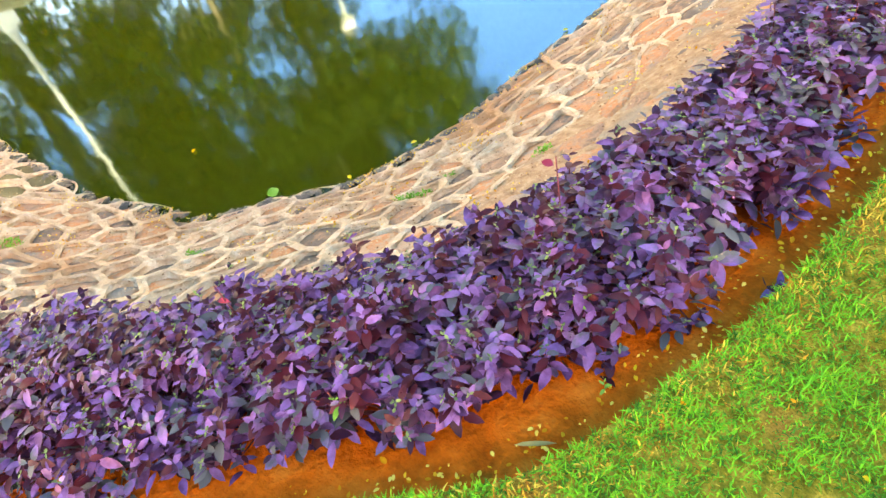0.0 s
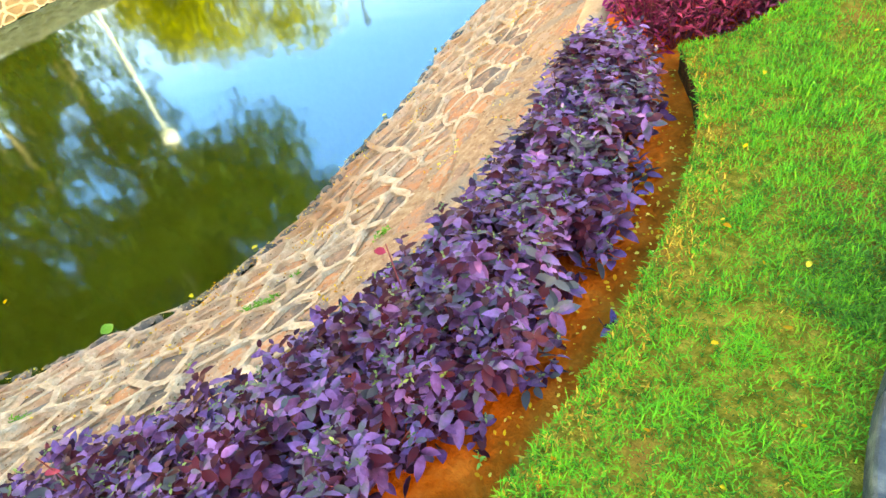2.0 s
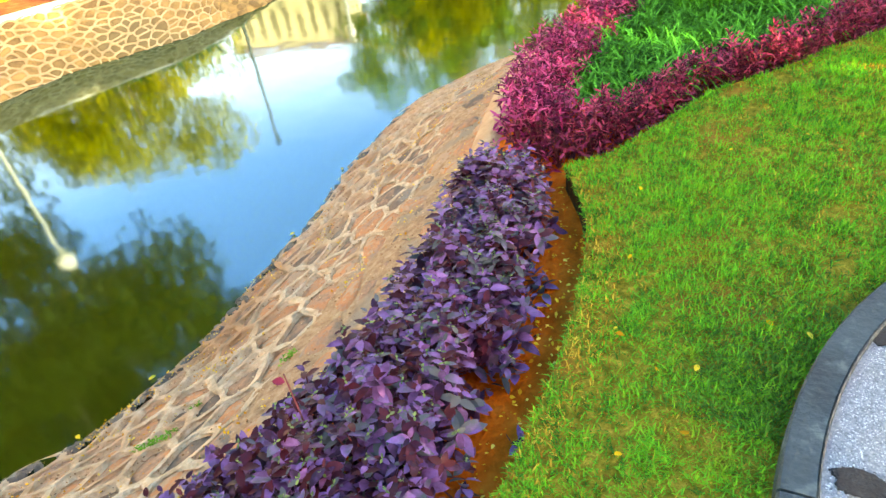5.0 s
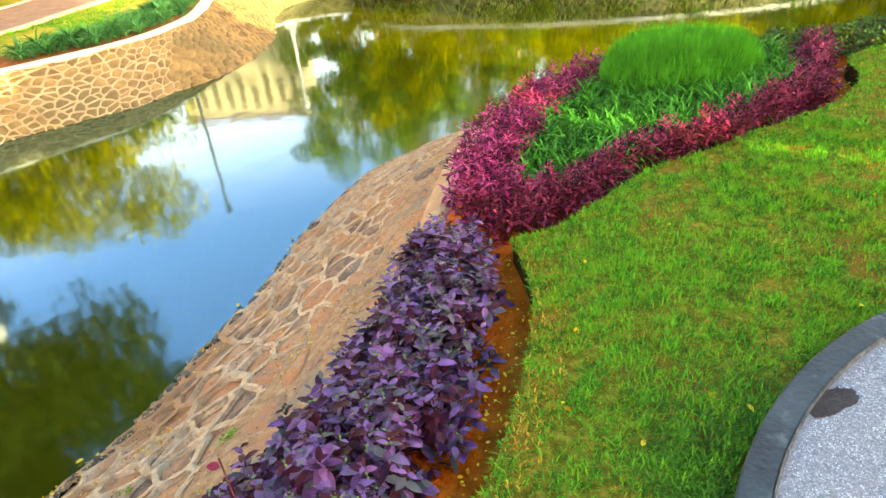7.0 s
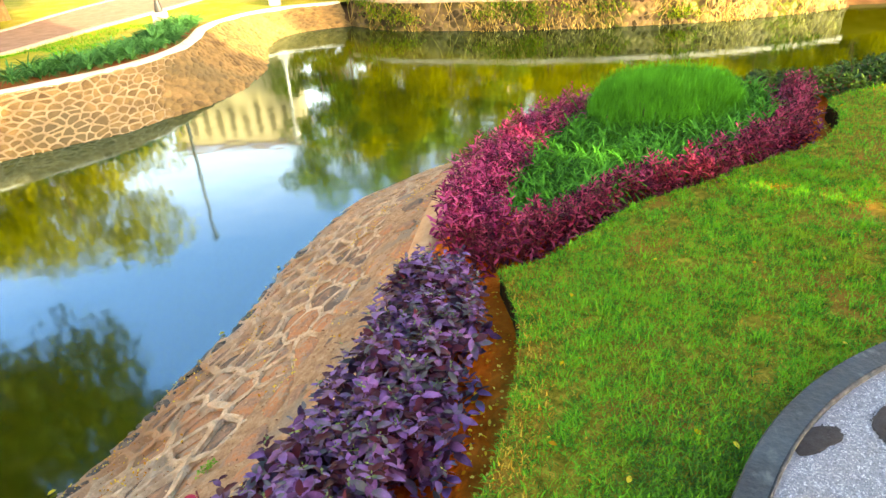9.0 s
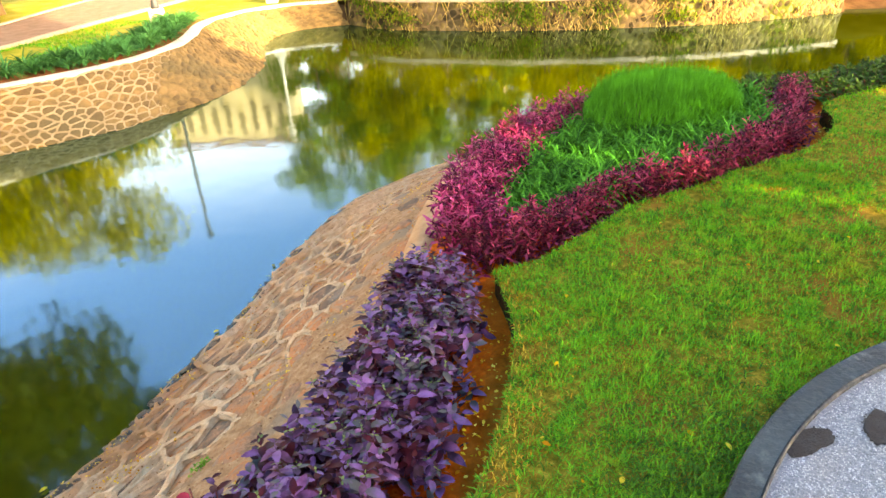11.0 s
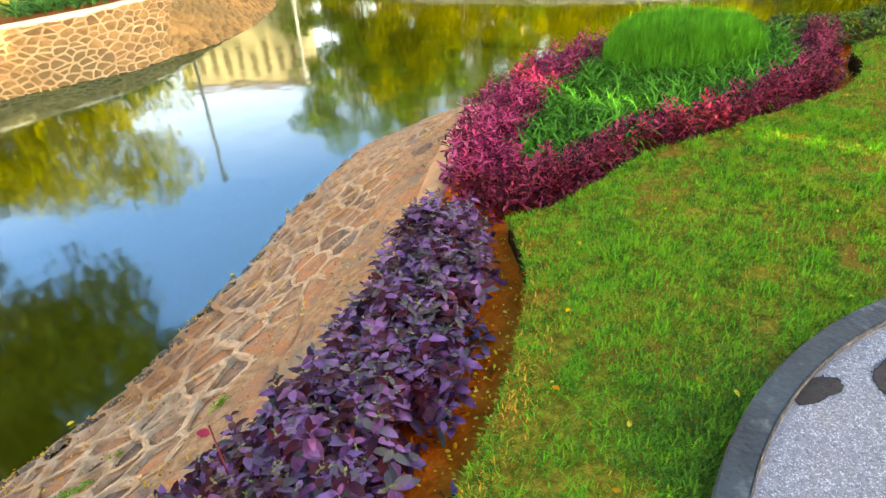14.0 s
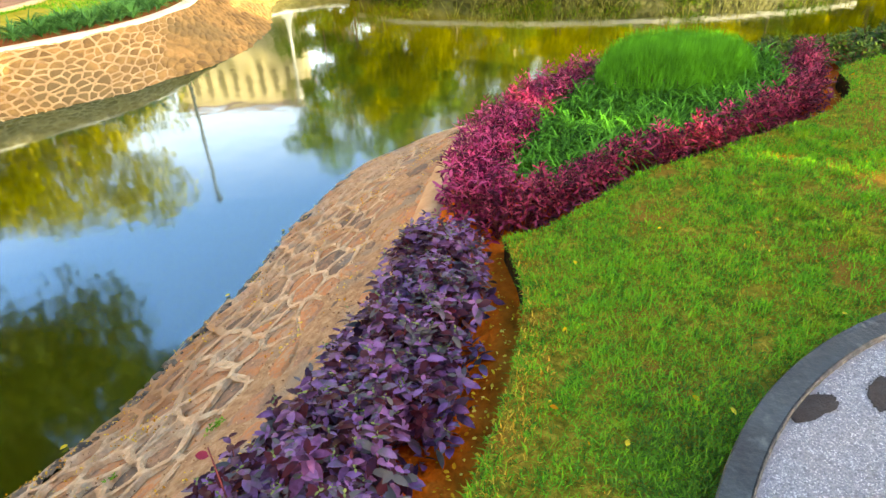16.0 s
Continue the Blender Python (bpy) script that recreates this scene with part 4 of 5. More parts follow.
blade = ([(-0.0016, 0, 0), (0.0016, 0, 0), (0.0012, 0.006, 0.05), (-0.0012, 0.006, 0.05), (0, 0.02, 0.09)], [(0, 1, 2), (0, 2, 3), (3, 2, 4)])
foliage = fast_mesh("foliage", blade, poses(np.stack([lx, ly, lz], 1), gen.uniform(0, 6.28, n), gen.uniform(-0.9, 0.5, n), gen.uniform(-0.3, 0.3, n), gen.uniform(0.5, 1.1, n)), M["fuzz"], bush)
tagged(foliage, kind="stuff")
v, f = joined([tube([(0.4 * x, 0.3 * y, -0.05), (0.42 * x, 0.3 * y, 0.15), (0.46 * x, 0.32 * y, 0.32)], [0.006, 0.004, 0.002], 5)
               for x, y in gen.uniform(-0.8, 0.8, (24, 2))])
mesh_object("stem", v, f, M["purple_stem"], bush)
tagged(bush, "vivid green feathery bush amid the strap-leaved plants", "bush")

# ---------------------------------------------------------------- round gravel pad with its kerb
PAD = np.array([1.885, 0.213])
R_OUT, R_IN = 1.44, 1.356


def pad_z(x):
    return 0.08 * x


bm = bmesh.new()
ring = [bm.verts.new((PAD[0] + R_IN * math.cos(a), PAD[1] + R_IN * math.sin(a), pad_z(PAD[0] + R_IN * math.cos(a)) + 0.058))
        for a in np.linspace(0, 2 * math.pi, 96, endpoint=False)]
bm.faces.new(ring)
pad = tagged(part("gravel_pad", bm, M["gravel_bed"], None), "round pad of washed white gravel in grey cement", "gravel pad", kind="structure")
kerb = tagged(new("pad_kerb"), "dark slate-coloured kerb ring with worn paint round the gravel", "kerb", kind="structure")
first = math.atan2(0.80 - PAD[1], 0.575 - PAD[0])
for k in range(5):
    a0 = first + k * 2 * math.pi / 5 + 0.002
    a1 = a0 + 2 * math.pi / 5 - 0.005
    prof = [(R_OUT, -0.10), (R_OUT, 0.066), (R_OUT - 0.006, 0.074), (R_IN + 0.008, 0.074), (R_IN, 0.064), (R_IN, -0.02)]
    lines = []
    for rr, hz in prof:
        aa = np.linspace(a0, a1, 34)
        px, py = PAD[0] + rr * np.cos(aa), PAD[1] + rr * np.sin(aa)
        lines.append(np.stack([px, py, pad_z(px) + hz], 1))
    v, f = strip(lines)
    m0 = len(aa)
    f += [tuple(j * m0 for j in range(6)), tuple(j * m0 + m0 - 1 for j in range(6))[::-1]]
    mesh_object("kerb_block", v, f, M["slate"], kerb)
# thin pale cement fillet inside the kerb
aa = np.linspace(0, 2 * np.pi, 120)
v, f = strip([np.stack([PAD[0] + rr * np.cos(aa), PAD[1] + rr * np.sin(aa), pad_z(PAD[0] + rr * np.cos(aa)) + hz], 1) for rr, hz in ((R_IN + 0.004, 0.0752), (R_IN + 0.000, 0.070), (R_IN - 0.003, 0.05))])
mesh_object("fillet", v, f, M["worn_edge"], kerb)


def blob_outline(cx, cy, rx, ry, turn, seed, n=40):
    g = np.random.default_rng(seed)
    ph = g.uniform(0, 6.28, 3)
    pts = []
    for a in np.linspace(0, 2 * np.pi, n, endpoint=False):
        r = 1 + 0.16 * math.sin(2 * a + ph[0]) + 0.12 * math.sin(3 * a + ph[1]) + 0.06 * math.sin(5 * a + ph[2]) + g.uniform(-0.07, 0.07)
        x, y = rx * r * math.cos(a), ry * r * math.sin(a)
        pts.append((cx + x * math.cos(turn) - y * math.sin(turn), cy + x * math.sin(turn) + y * math.cos(turn)))
    return np.array(pts)


inlays = [blob_outline(1.045, 1.235, 0.082, 0.034, 0.25, 4), blob_outline(1.26, 1.25, 0.075, 0.045, 0.6, 5), blob_outline(0.76, 0.80, 0.07, 0.035, -0.3, 6)]
for o in inlays:
    bm = bmesh.new()
    lo = [bm.verts.new((x, y, pad_z(x) + 0.059)) for x, y in o]
    hi = [bm.verts.new((x, y, pad_z(x) + 0.063)) for x, y in (o - o.mean(0)) * 0.98 + o.mean(0)]
    bm.faces.new(hi)
    for i in range(len(o)):
        bm.faces.new((lo[i], lo[(i + 1) % len(o)], hi[(i + 1) % len(o)], hi[i]))
    part("inlay", bm, M["dark_inlay"], pad, "dark patch of black washed gravel")
px, py = np.r_[gen.uniform(0.42, 1.95, 80000), gen.uniform(0.5, 3.3, 16000)], np.r_[gen.uniform(0.35, 1.62, 80000), gen.uniform(-1.2, 1.62, 16000)]
keep = np.hypot(px - PAD[0], py - PAD[1]) < R_IN - 0.012
px, py = px[keep], py[keep]
dark = np.zeros(len(px), bool)
for o in inlays:
    dark |= inside(px + gen.normal(0, 0.003, len(px)), py + gen.normal(0, 0.003, len(px)), o)
octa = ([(1, 0, 0), (0, 1, 0), (-1, 0, 0), (0, -1, 0), (0, 0, 0.8), (0.6, 0.6, 0.45), (-0.6, 0.6, 0.45), (-0.6, -0.6, 0.45), (0.6, -0.6, 0.45)],
        [(0, 5, 4), (5, 1, 4), (1, 6, 4), (6, 2, 4), (2, 7, 4), (7, 3, 4), (3, 8, 4), (8, 0, 4)])
chip = ([(1, 0, 0), (0, 1, 0), (-1, 0, 0), (0, -1, 0), (0.1, -0.1, 0.75)], [(0, 1, 4), (1, 2, 4), (2, 3, 4), (3, 0, 4)])
sc = np.where((px < 1.95) & (py > 0.35), 1.0, 2.0)[:, None] * gen.uniform(0.0018, 0.0037, len(px))[:, None] * gen.uniform(0.75, 1.25, (len(px), 3))
chips = poses(np.stack([px, py, pad_z(px) + np.where(dark, 0.0615, 0.057)], 1), gen.uniform(0, 6.28, len(px)), gen.uniform(-0.3, 0.3, len(px)), gen.uniform(-0.3, 0.3, len(px)), sc)
tagged(fast_mesh("pebbles", chip, chips[~dark], M["pebble"], pad, smooth=True), kind="stuff")
tagged(fast_mesh("dark_pebbles", chip, chips[dark], M["dark_inlay"], pad, smooth=True), kind="stuff")

# ---------------------------------------------------------------- grass
def grass(name, x, y, z, length, width, mat, parent=None, lean=0.75):
    n = len(x)
    blade = ([(-0.5, 0, 0), (0.5, 0, 0), (0.42, 0.22, 0.55), (-0.42, 0.22, 0.55), (0, 0.62, 0.92)], [(0, 1, 2), (0, 2, 3), (3, 2, 4)])
    sc = np.stack([width, length, length], 1)
    m = poses(np.stack([x, y, z], 1), rng.uniform(0, 6.28, n), rng.uniform(-lean, 0.25, n), np.zeros(n), sc)
    return tagged(fast_mesh(name, blade, m, mat, parent), kind="stuff")


def lawn_points(n, box):
    x, y = rng.uniform(box[0], box[1], n), rng.uniform(box[2], box[3], n)
    ok = inside(x, y, lawn_poly) & (np.hypot(x - PAD[0], y - PAD[1]) > R_OUT + 0.005)
    x, y = x[ok], y[ok]
    cx, cy = np.round(x / 0.03) * 0.03, np.round(y / 0.03) * 0.03
    seen = {}
    for a, b in zip(cx, cy):
        if (a, b) not in seen:
            seen[a, b] = 0.55 * noise.noise((a * 2.2, b * 2.2, 5.0)) + 0.75 * noise.noise((a * 9, b * 9, 9.0))
    thin = np.array([seen[a, b] for a, b in zip(cx, cy)])
    ok = rng.uniform(-0.75, 0.5, len(x)) > thin * 1.55 - 0.40 + 0.20 * np.clip(x - 0.7, 0, 0.5)
    return x[ok], y[ok]


x1, y1 = lawn_points(470000, (-0.9, 2.2, 0.1, 3.2))
x2, y2 = lawn_points(235000, (1.0, 4.6, 1.4, 4.8))
x3, y3 = lawn_points(130000, (-4.5, 7.0, -4.0, 4.6))
gxs, gys = np.r_[x1, x2, x3], np.r_[y1, y2, y3]
clump = np.array([noise.noise((a * 11, b * 11, 4.0)) for a, b in zip(np.round(gxs, 2), np.round(gys, 2))])
grass("grass", gxs, gys, lawn_z(gxs, gys) - 0.004, rng.uniform(0.012, 0.034, len(gxs)) * (1 + 0.9 * clump), rng.uniform(0.0024, 0.0050, len(gxs)), M["grass"], lawn, 1.5)
M["dry_blade"] = material("dry_grass", [(0.30, 0.12, 0.02), (0.58, 0.29, 0.035), (0.70, 0.44, 0.07)], 9, 0.8, island=0.7, spec=0.05, through_light=0.1)
kd = rng.permutation(len(gxs))[:32000]
dx, dy = gxs[kd] + rng.normal(0, 0.02, len(kd)), gys[kd] + rng.normal(0, 0.02, len(kd))
dk = inside(dx, dy, lawn_poly) & (np.hypot(dx - PAD[0], dy - PAD[1]) > R_OUT + 0.01)
dx, dy = dx[dk], dy[dk]
dx, dy = np.r_[dx, x2[:16000] + 0.01], np.r_[dy, y2[:16000] + 0.005]
grass("dry_grass", dx, dy, lawn_z(dx, dy) - 0.002, rng.uniform(0.008, 0.022, len(dx)), rng.uniform(0.002, 0.0042, len(dx)), M["dry_blade"], lawn, 1.7)
# darker tufts by the kerb of the gravel pad; shadow there is painted in
M["dark_blade"] = material("shade_grass", [(0.007, 0.08, 0.014), (0.015, 0.18, 0.024), (0.04, 0.29, 0.035)], 12, 0.5, island=0.5, spec=0.08, through_light=0.2)
n = 3000
ta, tr = first - 0.12 - np.abs(rng.normal(0, 0.20, n)), R_OUT + 0.01 + np.abs(rng.normal(0, 0.15, n))
tx, ty = PAD[0] + tr * np.cos(ta), PAD[1] + tr * np.sin(ta)
grass("shade_grass", tx, ty, lawn_z(tx, ty) - 0.003, rng.uniform(0.015, 0.042, n), rng.uniform(0.003, 0.0065, n), M["dark_blade"], lawn, 1.3)
# thatch on the worn strip along the border
kd = rng.integers(0, len(LAWN_EDGE), 9000)
dx, dy = LAWN_EDGE[kd, 0] + np.abs(rng.normal(0, 0.07, 9000)) + 0.01, LAWN_EDGE[kd, 1] + rng.normal(0, 0.05, 9000)
dk = inside(dx, dy, lawn_poly)
dx, dy = dx[dk], dy[dk]
grass("edge_thatch", dx, dy, lawn_z(dx, dy) - 0.002, rng.uniform(0.010, 0.03, len(dx)), rng.uniform(0.003, 0.006, len(dx)), M["dry_blade"], lawn, 1.5)
# longer tufts that hang over the cut edge
edge_pts = np.vstack([LAWN_EDGE, BED_EDGE])
n = 7000
k = rng.integers(0, len(edge_pts), n)
inward = -(offset(edge_pts, 1.0) - edge_pts)[k] * np.abs(rng.normal(0.006, 0.016, n))[:, None]
ex, ey = edge_pts[k, 0] + inward[:, 0], edge_pts[k, 1] + inward[:, 1]
grass("edge_grass", ex, ey, lawn_z(ex, ey) - 0.015, rng.uniform(0.014, 0.042, n), rng.uniform(0.0026, 0.005, n), M["grass"], lawn, 0.9)

# ---------------------------------------------------------------- fallen leaves
M["litter"] = material("leaf_litter", [(0.66, 0.22, 0.012), (0.86, 0.42, 0.03), (0.88, 0.60, 0.12)], 6, 0.6, spec=0.1, island=0.7, through_light=0.2)
leaf_meshes = [plain_mesh("fallen_leaf", leaf_shape(0.034, 0.020, c, fl), M["yellow_leaf"]) for c, fl in ((0.1, 0.3), (-0.1, 0.5), (0.3, 0.1), (0.05, -0.3))]


def fallen(x, y, z, size, label, tilt=18):
    ob = shared("fallen_leaf", leaf_meshes[rng.integers(4)], None,
                pose(x, y, z + 0.006, rng.uniform(-tilt, tilt), rng.uniform(-tilt, tilt), rng.uniform(0, 360)) @ Matrix.Scale(size, 4))
    return tagged(ob, label, "leaf", "fallen leaves")


for _ in range(90):
    x, y = rng.uniform(-0.3, 3.4), rng.uniform(0.3, 4.0)
    if inside(x, y, lawn_poly) and math.hypot(x - PAD[0], y - PAD[1]) > R_OUT + 0.05:
        fallen(x, y, lawn_z(x, y) + 0.014, rng.uniform(0.35, 0.8), "small yellow fallen leaf lying on the lawn", 30)
for x, y in ((0.756, 1.362), (0.845, 1.30), (0.325, 1.382), (0.565, 2.15), (1.38, 1.65), (0.51, 1.20), (0.418, 1.007), (0.244, 0.957)):
    fallen(x, y, lawn_z(x, y) + 0.016, 0.8, "yellow fallen leaf lying on the lawn", 15)
for _ in range(110):
    k = rng.integers(30, len(LAWN_EDGE))
    x, y = offset(LAWN_EDGE, 0.0)[k] + np.array([-rng.uniform(0.02, 0.14), rng.uniform(0.0, 0.08)])
    if LAWN_EDGE[k, 1] > 1.2 or rng.uniform() < 0.25:
        fallen(x, y, soil_z(x, y) + 0.006, rng.uniform(0.35, 0.8), "dry yellow leaf fallen on the soil", 35)
for _ in range(40):
    k = rng.integers(2, len(BED_EDGE) - 60)
    x, y = offset(BED_EDGE, rng.uniform(0.01, 0.10))[k]
    fallen(x, y, soil_z(x, y) + 0.006, rng.uniform(0.6, 1.2), "dry yellow leaf fallen on the soil", 35)
n = 2100
cu, cw = rng.uniform(3.5, 15.0, 120), near_slope.width * (rng.uniform(0.02, 1, 120) ** 1.3)
ci = rng.integers(0, 120, n)
u, w = cu[ci] + rng.normal(0, 0.10, n), np.clip(cw[ci] + rng.normal(0, 0.05, n), 0.01, near_slope.width - 0.02)
lv, lf = leaf_shape(0.034, 0.020, 0.1, 0.3)
tagged(fast_mesh("leaf_litter", triangles((lv, lf)), poses(near_slope.at(u, w, np.full(n, 0.014)), rng.uniform(0, 6.28, n), rng.uniform(-0.5, 0.5, n) + 0.4, rng.uniform(-0.5, 0.5, n), rng.uniform(0.20, 0.58, n)),
                 M["litter"]), "scattered small yellow leaves on the stone bank", "leaf litter", kind="stuff")

# ---------------------------------------------------------------- across the pond
def lamp_post(x, y, height, paint, globe, globe_r, label, lean=(0.0, 0.0)):
    root = new("street_lamp")
    root.location, root.rotation_euler = (x, y, float(far_z(x, y))), (-lean[1], lean[0], 0)
    bm = bmesh.new()
    bmesh.ops.create_cube(bm, size=1, matrix=Matrix.Translation((0, 0, 0.14)) @ Matrix.Diagonal((0.28, 0.28, 0.34, 1)))
    bmesh.ops.bevel(bm, geom=bm.edges[:], offset=0.025, segments=2, affect="EDGES")
    part("plinth", bm, M["white"], root, "white concrete plinth")
    v, f = tube([(0, 0, 0.28), (0, 0, 0.36), (0, 0, 0.55), (0, 0, 0.75), (0, 0, height - 0.55), (0, 0, height - 0.5)],
                [0.10, 0.095, 0.055, 0.042, 0.036, 0.05], 12)
    mesh_object("pole", v, f, M[paint], root, smooth=True)
    v, f = tube([(0, 0, height - 0.5), (0, 0, height - 0.44), (0, 0, height - 0.40)], [0.05, 0.10, 0.11], 14)
    mesh_object("collar", v, f, M[paint], root, smooth=True)
    bm = bmesh.new()
    bmesh.ops.create_uvsphere(bm, u_segments=20, v_segments=14, radius=globe_r, matrix=Matrix.Translation((0, 0, height - 0.4 + globe_r)))
    for face in bm.faces:
        face.smooth = True
    part("globe", bm, M[globe], root, "unlit globe")
    return tagged(root, label, "lamp post", "lamp posts")


lamp_post(-5.85, 15.28, 4.7, "dark_lamp_paint", "dark_lamp_paint", 0.07, "blue-grey lamp post with a small dark head on a white plinth")
PALE = "pale lamp post with white globe on a white plinth"
lamp_post(-9.05, 10.0, 4.05, "lamp_paint", "white", 0.2, PALE)
lamp_post(-10.2, 4.25, 5.1, "lamp_paint", "white", 0.2, "pale, slightly leaning lamp post with white globe on a white plinth", (-0.047, -0.038))
lamp_post(-3.78, 17.85, 2.75, "white", "white", 0.13, "short whitewashed lamp post with a white globe")

leafy = ([(0, 0, 0), (0.27, 0.45, 0.05), (0, 1.0, -0.25), (-0.27, 0.45, 0.05)], [(0, 1, 2), (0, 2, 3)])


def tree(x, y, z, height, radius, crown_low, mat, gen, label, trunk_r=0.16, clumps=46, leaves=260, leaf=0.16, lean=(0, 0), bark="bark"):
    """A tree with a tapered trunk, limbs to its clumps of foliage, and an uneven crown of single leaves."""
    root = new("tree")
    root.location = (x, y, z)
    mid = (crown_low + height) / 2
    zr = (height - crown_low) / 2
    fork = crown_low + 0.25 * zr
    lx, ly = lean
    v, f = tube([(0, 0, -0.3), (lx * 0.15, ly * 0.15, fork * 0.4), (lx * 0.5, ly * 0.5, fork), (lx, ly, mid + zr * 0.5)],
                [trunk_r * 1.35, trunk_r, trunk_r * 0.75, trunk_r * 0.2], 9)
    mesh_object("trunk", v, f, M[bark], root, smooth=True)
    pts = []
    while len(pts) < clumps:
        q = gen.uniform(-1, 1, 3)
        d = np.linalg.norm(q)
        if 0.35 < d < 1:
            pts.append(np.array([lx + q[0] * radius, ly + q[1] * radius, mid + q[2] * zr]))
    limbs = []
    for q in pts[:max(6, clumps // 4)]:
        a = np.array([lx * 0.5, ly * 0.5, fork])
        b = (a + q) / 2 + gen.uniform(-0.2, 0.2, 3) * radius
        limbs.append(tube([tuple(a), tuple(b), tuple(q)], [trunk_r * 0.5, trunk_r * 0.28, trunk_r * 0.08], 6))
    for lv, lf in limbs:
        mesh_object("limb", lv, lf, M[bark], root, smooth=True)
    mats = []
    for q in pts:
        n = int(leaves * gen.uniform(0.6, 1.3))
        cr = radius * gen.uniform(0.20, 0.38)
        d = gen.normal(0, 1, (n, 3))
        d /= np.linalg.norm(d, axis=1)[:, None]
        p = q + d * (cr * gen.uniform(0.3, 1.0, n) ** 0.6)[:, None] * np.array([1, 1, 0.75])
        mats.append(poses(p, gen.uniform(0, 6.28, n), gen.uniform(-1.2, 0.6, n), gen.uniform(-0.8, 0.8, n), leaf * gen.uniform(0.7, 1.3, n)))
    tagged(fast_mesh("crown", leafy, np.concatenate(mats), M[mat], root), kind="stuff")
    return tagged(root, label, "tree", "trees round the pond")


gen = np.random.default_rng(41)
# the next four trees get leaves darkened in colour to look shaded
BIG = "large green tree with dense crown leaning over the pond, leaves coloured as if shaded"
tree(-15.0, 14.1, -0.6, 20.5, 6.2, 6.1, "tree_leaf_shaded", gen, BIG, 0.25, 84, 330, 0.35, (3.2, -2.5))
tree(-17.5, 6.0, -0.6, 16.5, 4.2, 1.6, "tree_leaf_shaded", gen, BIG, 0.22, 70, 330, 0.30, (2.4, 0.3))
tree(-15.0, 0.65, -0.4, 15.4, 5.2, 2.4, "tree_leaf_shaded", gen, BIG, 0.22, 64, 330, 0.31, (2.6, 0.5))
tree(-14.0, 10.6, -0.6, 13.0, 3.4, 0.3, "tree_leaf_shaded", gen, "bushy young tree behind the path", 0.12, 52, 320, 0.25)
tree(-10.9, 17.8, -0.6, 6.0, 3.6, 0.8, "tree_leaf_yellow", gen, "sunlit yellow-green tree behind the path", 0.16, 56, 300, 0.19)
tree(-13.8, 18.6, -0.6, 6.0, 3.2, 0.8, "tree_leaf_yellow", gen, "sunlit yellow-green tree behind the path", 0.16, 44, 300, 0.19)
for x, y, hh, rr, low, mat in ((-3.6, 25.5, 8.2, 2.9, 1.2, "tree_leaf"), (0.2, 27, 9.4, 3.2, 1.2, "tree_leaf_yellow"), (3.6, 25, 8.6, 3.0, 0.9, "tree_leaf"),
                               (7.4, 26, 8.8, 3.2, 0.8, "tree_leaf_yellow"), (11.4, 25, 8.2, 3.1, 0.8, "tree_leaf"), (16, 24, 8.4, 3.4, 0.8, "tree_leaf_yellow"), (13.8, 21.2, 7.6, 2.6, 0.6, "tree_leaf"), (20.5, 21.5, 8.0, 3.4, 0.6, "tree_leaf"), (24.5, 18.0, 8.0, 3.6, 0.6, "tree_leaf_yellow"),
                               (-1.9, 22.0, 4.6, 1.5, 2.5, "tree_leaf_yellow"), (-0.62, 21.0, 4.2, 1.4, 2.4, "tree_leaf"), (2.6, 20.5, 3.2, 1.4, 0.6, "tree_leaf_yellow")):
    tree(x, y, -0.62, hh, rr, low, mat, gen, "sunlit broadleaf tree behind the retaining wall", 0.13 if hh > 5 else 0.10, 44 if hh > 5 else 22, 280, 0.17, (0.2, 0.1), "bark" if hh > 5 else "pale_bark")
for k in range(2, 13):
    x = -1.6 + 1.3 * k + gen.uniform(-0.2, 0.2)
    tree(x, 18.6 + 0.10 * k + gen.uniform(-0.4, 0.4), -0.62, gen.uniform(2.0, 3.0), 1.25, 0.05, "tree_leaf_yellow" if k % 3 else "tree_leaf", gen,
         "low bushy tree behind the retaining wall", 0.05, 22, 260, 0.13)
own = np.random.default_rng(77)
for x, y, hh in ((-3.1, 19.3, 3.0), (-2.2, 19.9, 3.4), (-1.2, 19.2, 2.9), (-0.2, 19.6, 3.2), (12.9, 19.0, 3.6), (14.6, 18.4, 3.2), (16.6, 18.0, 3.4)):
    tree(x, y, float(far_z(x, y)), hh, 1.15, 0.1, "tree_leaf" if x < -2 else "tree_leaf_yellow", own, "low bushy tree behind the retaining wall", 0.05, 26, 260, 0.13)
# unseen tall trees added on the lawn's other side to block low sun
for x, y, rr, low, hh in ((8.3, -6.62, 2.35, 0.6, 7.6), (8.78, -6.07, 1.72, 1.0, 7.8), (11.5, -3.5, 1.7, 5.6, 12.5), (6.2, -9.6, 3.8, 1.2, 7.6), (2.0, -14.2, 3.6, 1.2, 16.0), (11.0, -10.5, 3.3, 2.0, 8.5), (18.9, 0.6, 1.9, 3.0, 14.0), (19.6, 0.9, 1.5, 3.0, 13.0)):
    tree(x, y, 0.3, hh + 0.5, rr, low, "tree_leaf", gen, "unseen tall tree added past the lawn to block the sun", 0.3, 110, 205, 0.37)

# unseen slim trees added to narrow the sun streak on lawn and bed
for x, y, rr in ((12.9, -1.8, 1.1), (9.66, -3.33, 0.20), (10.63, -3.41, 0.48), (11.3, -2.15, 0.40)):
    tree(x, y, 0.3, 9.0, rr, 0.8, "tree_leaf", gen, "unseen slim columnar tree added to shape the sun streak", 0.06, 230, 110, 0.16)

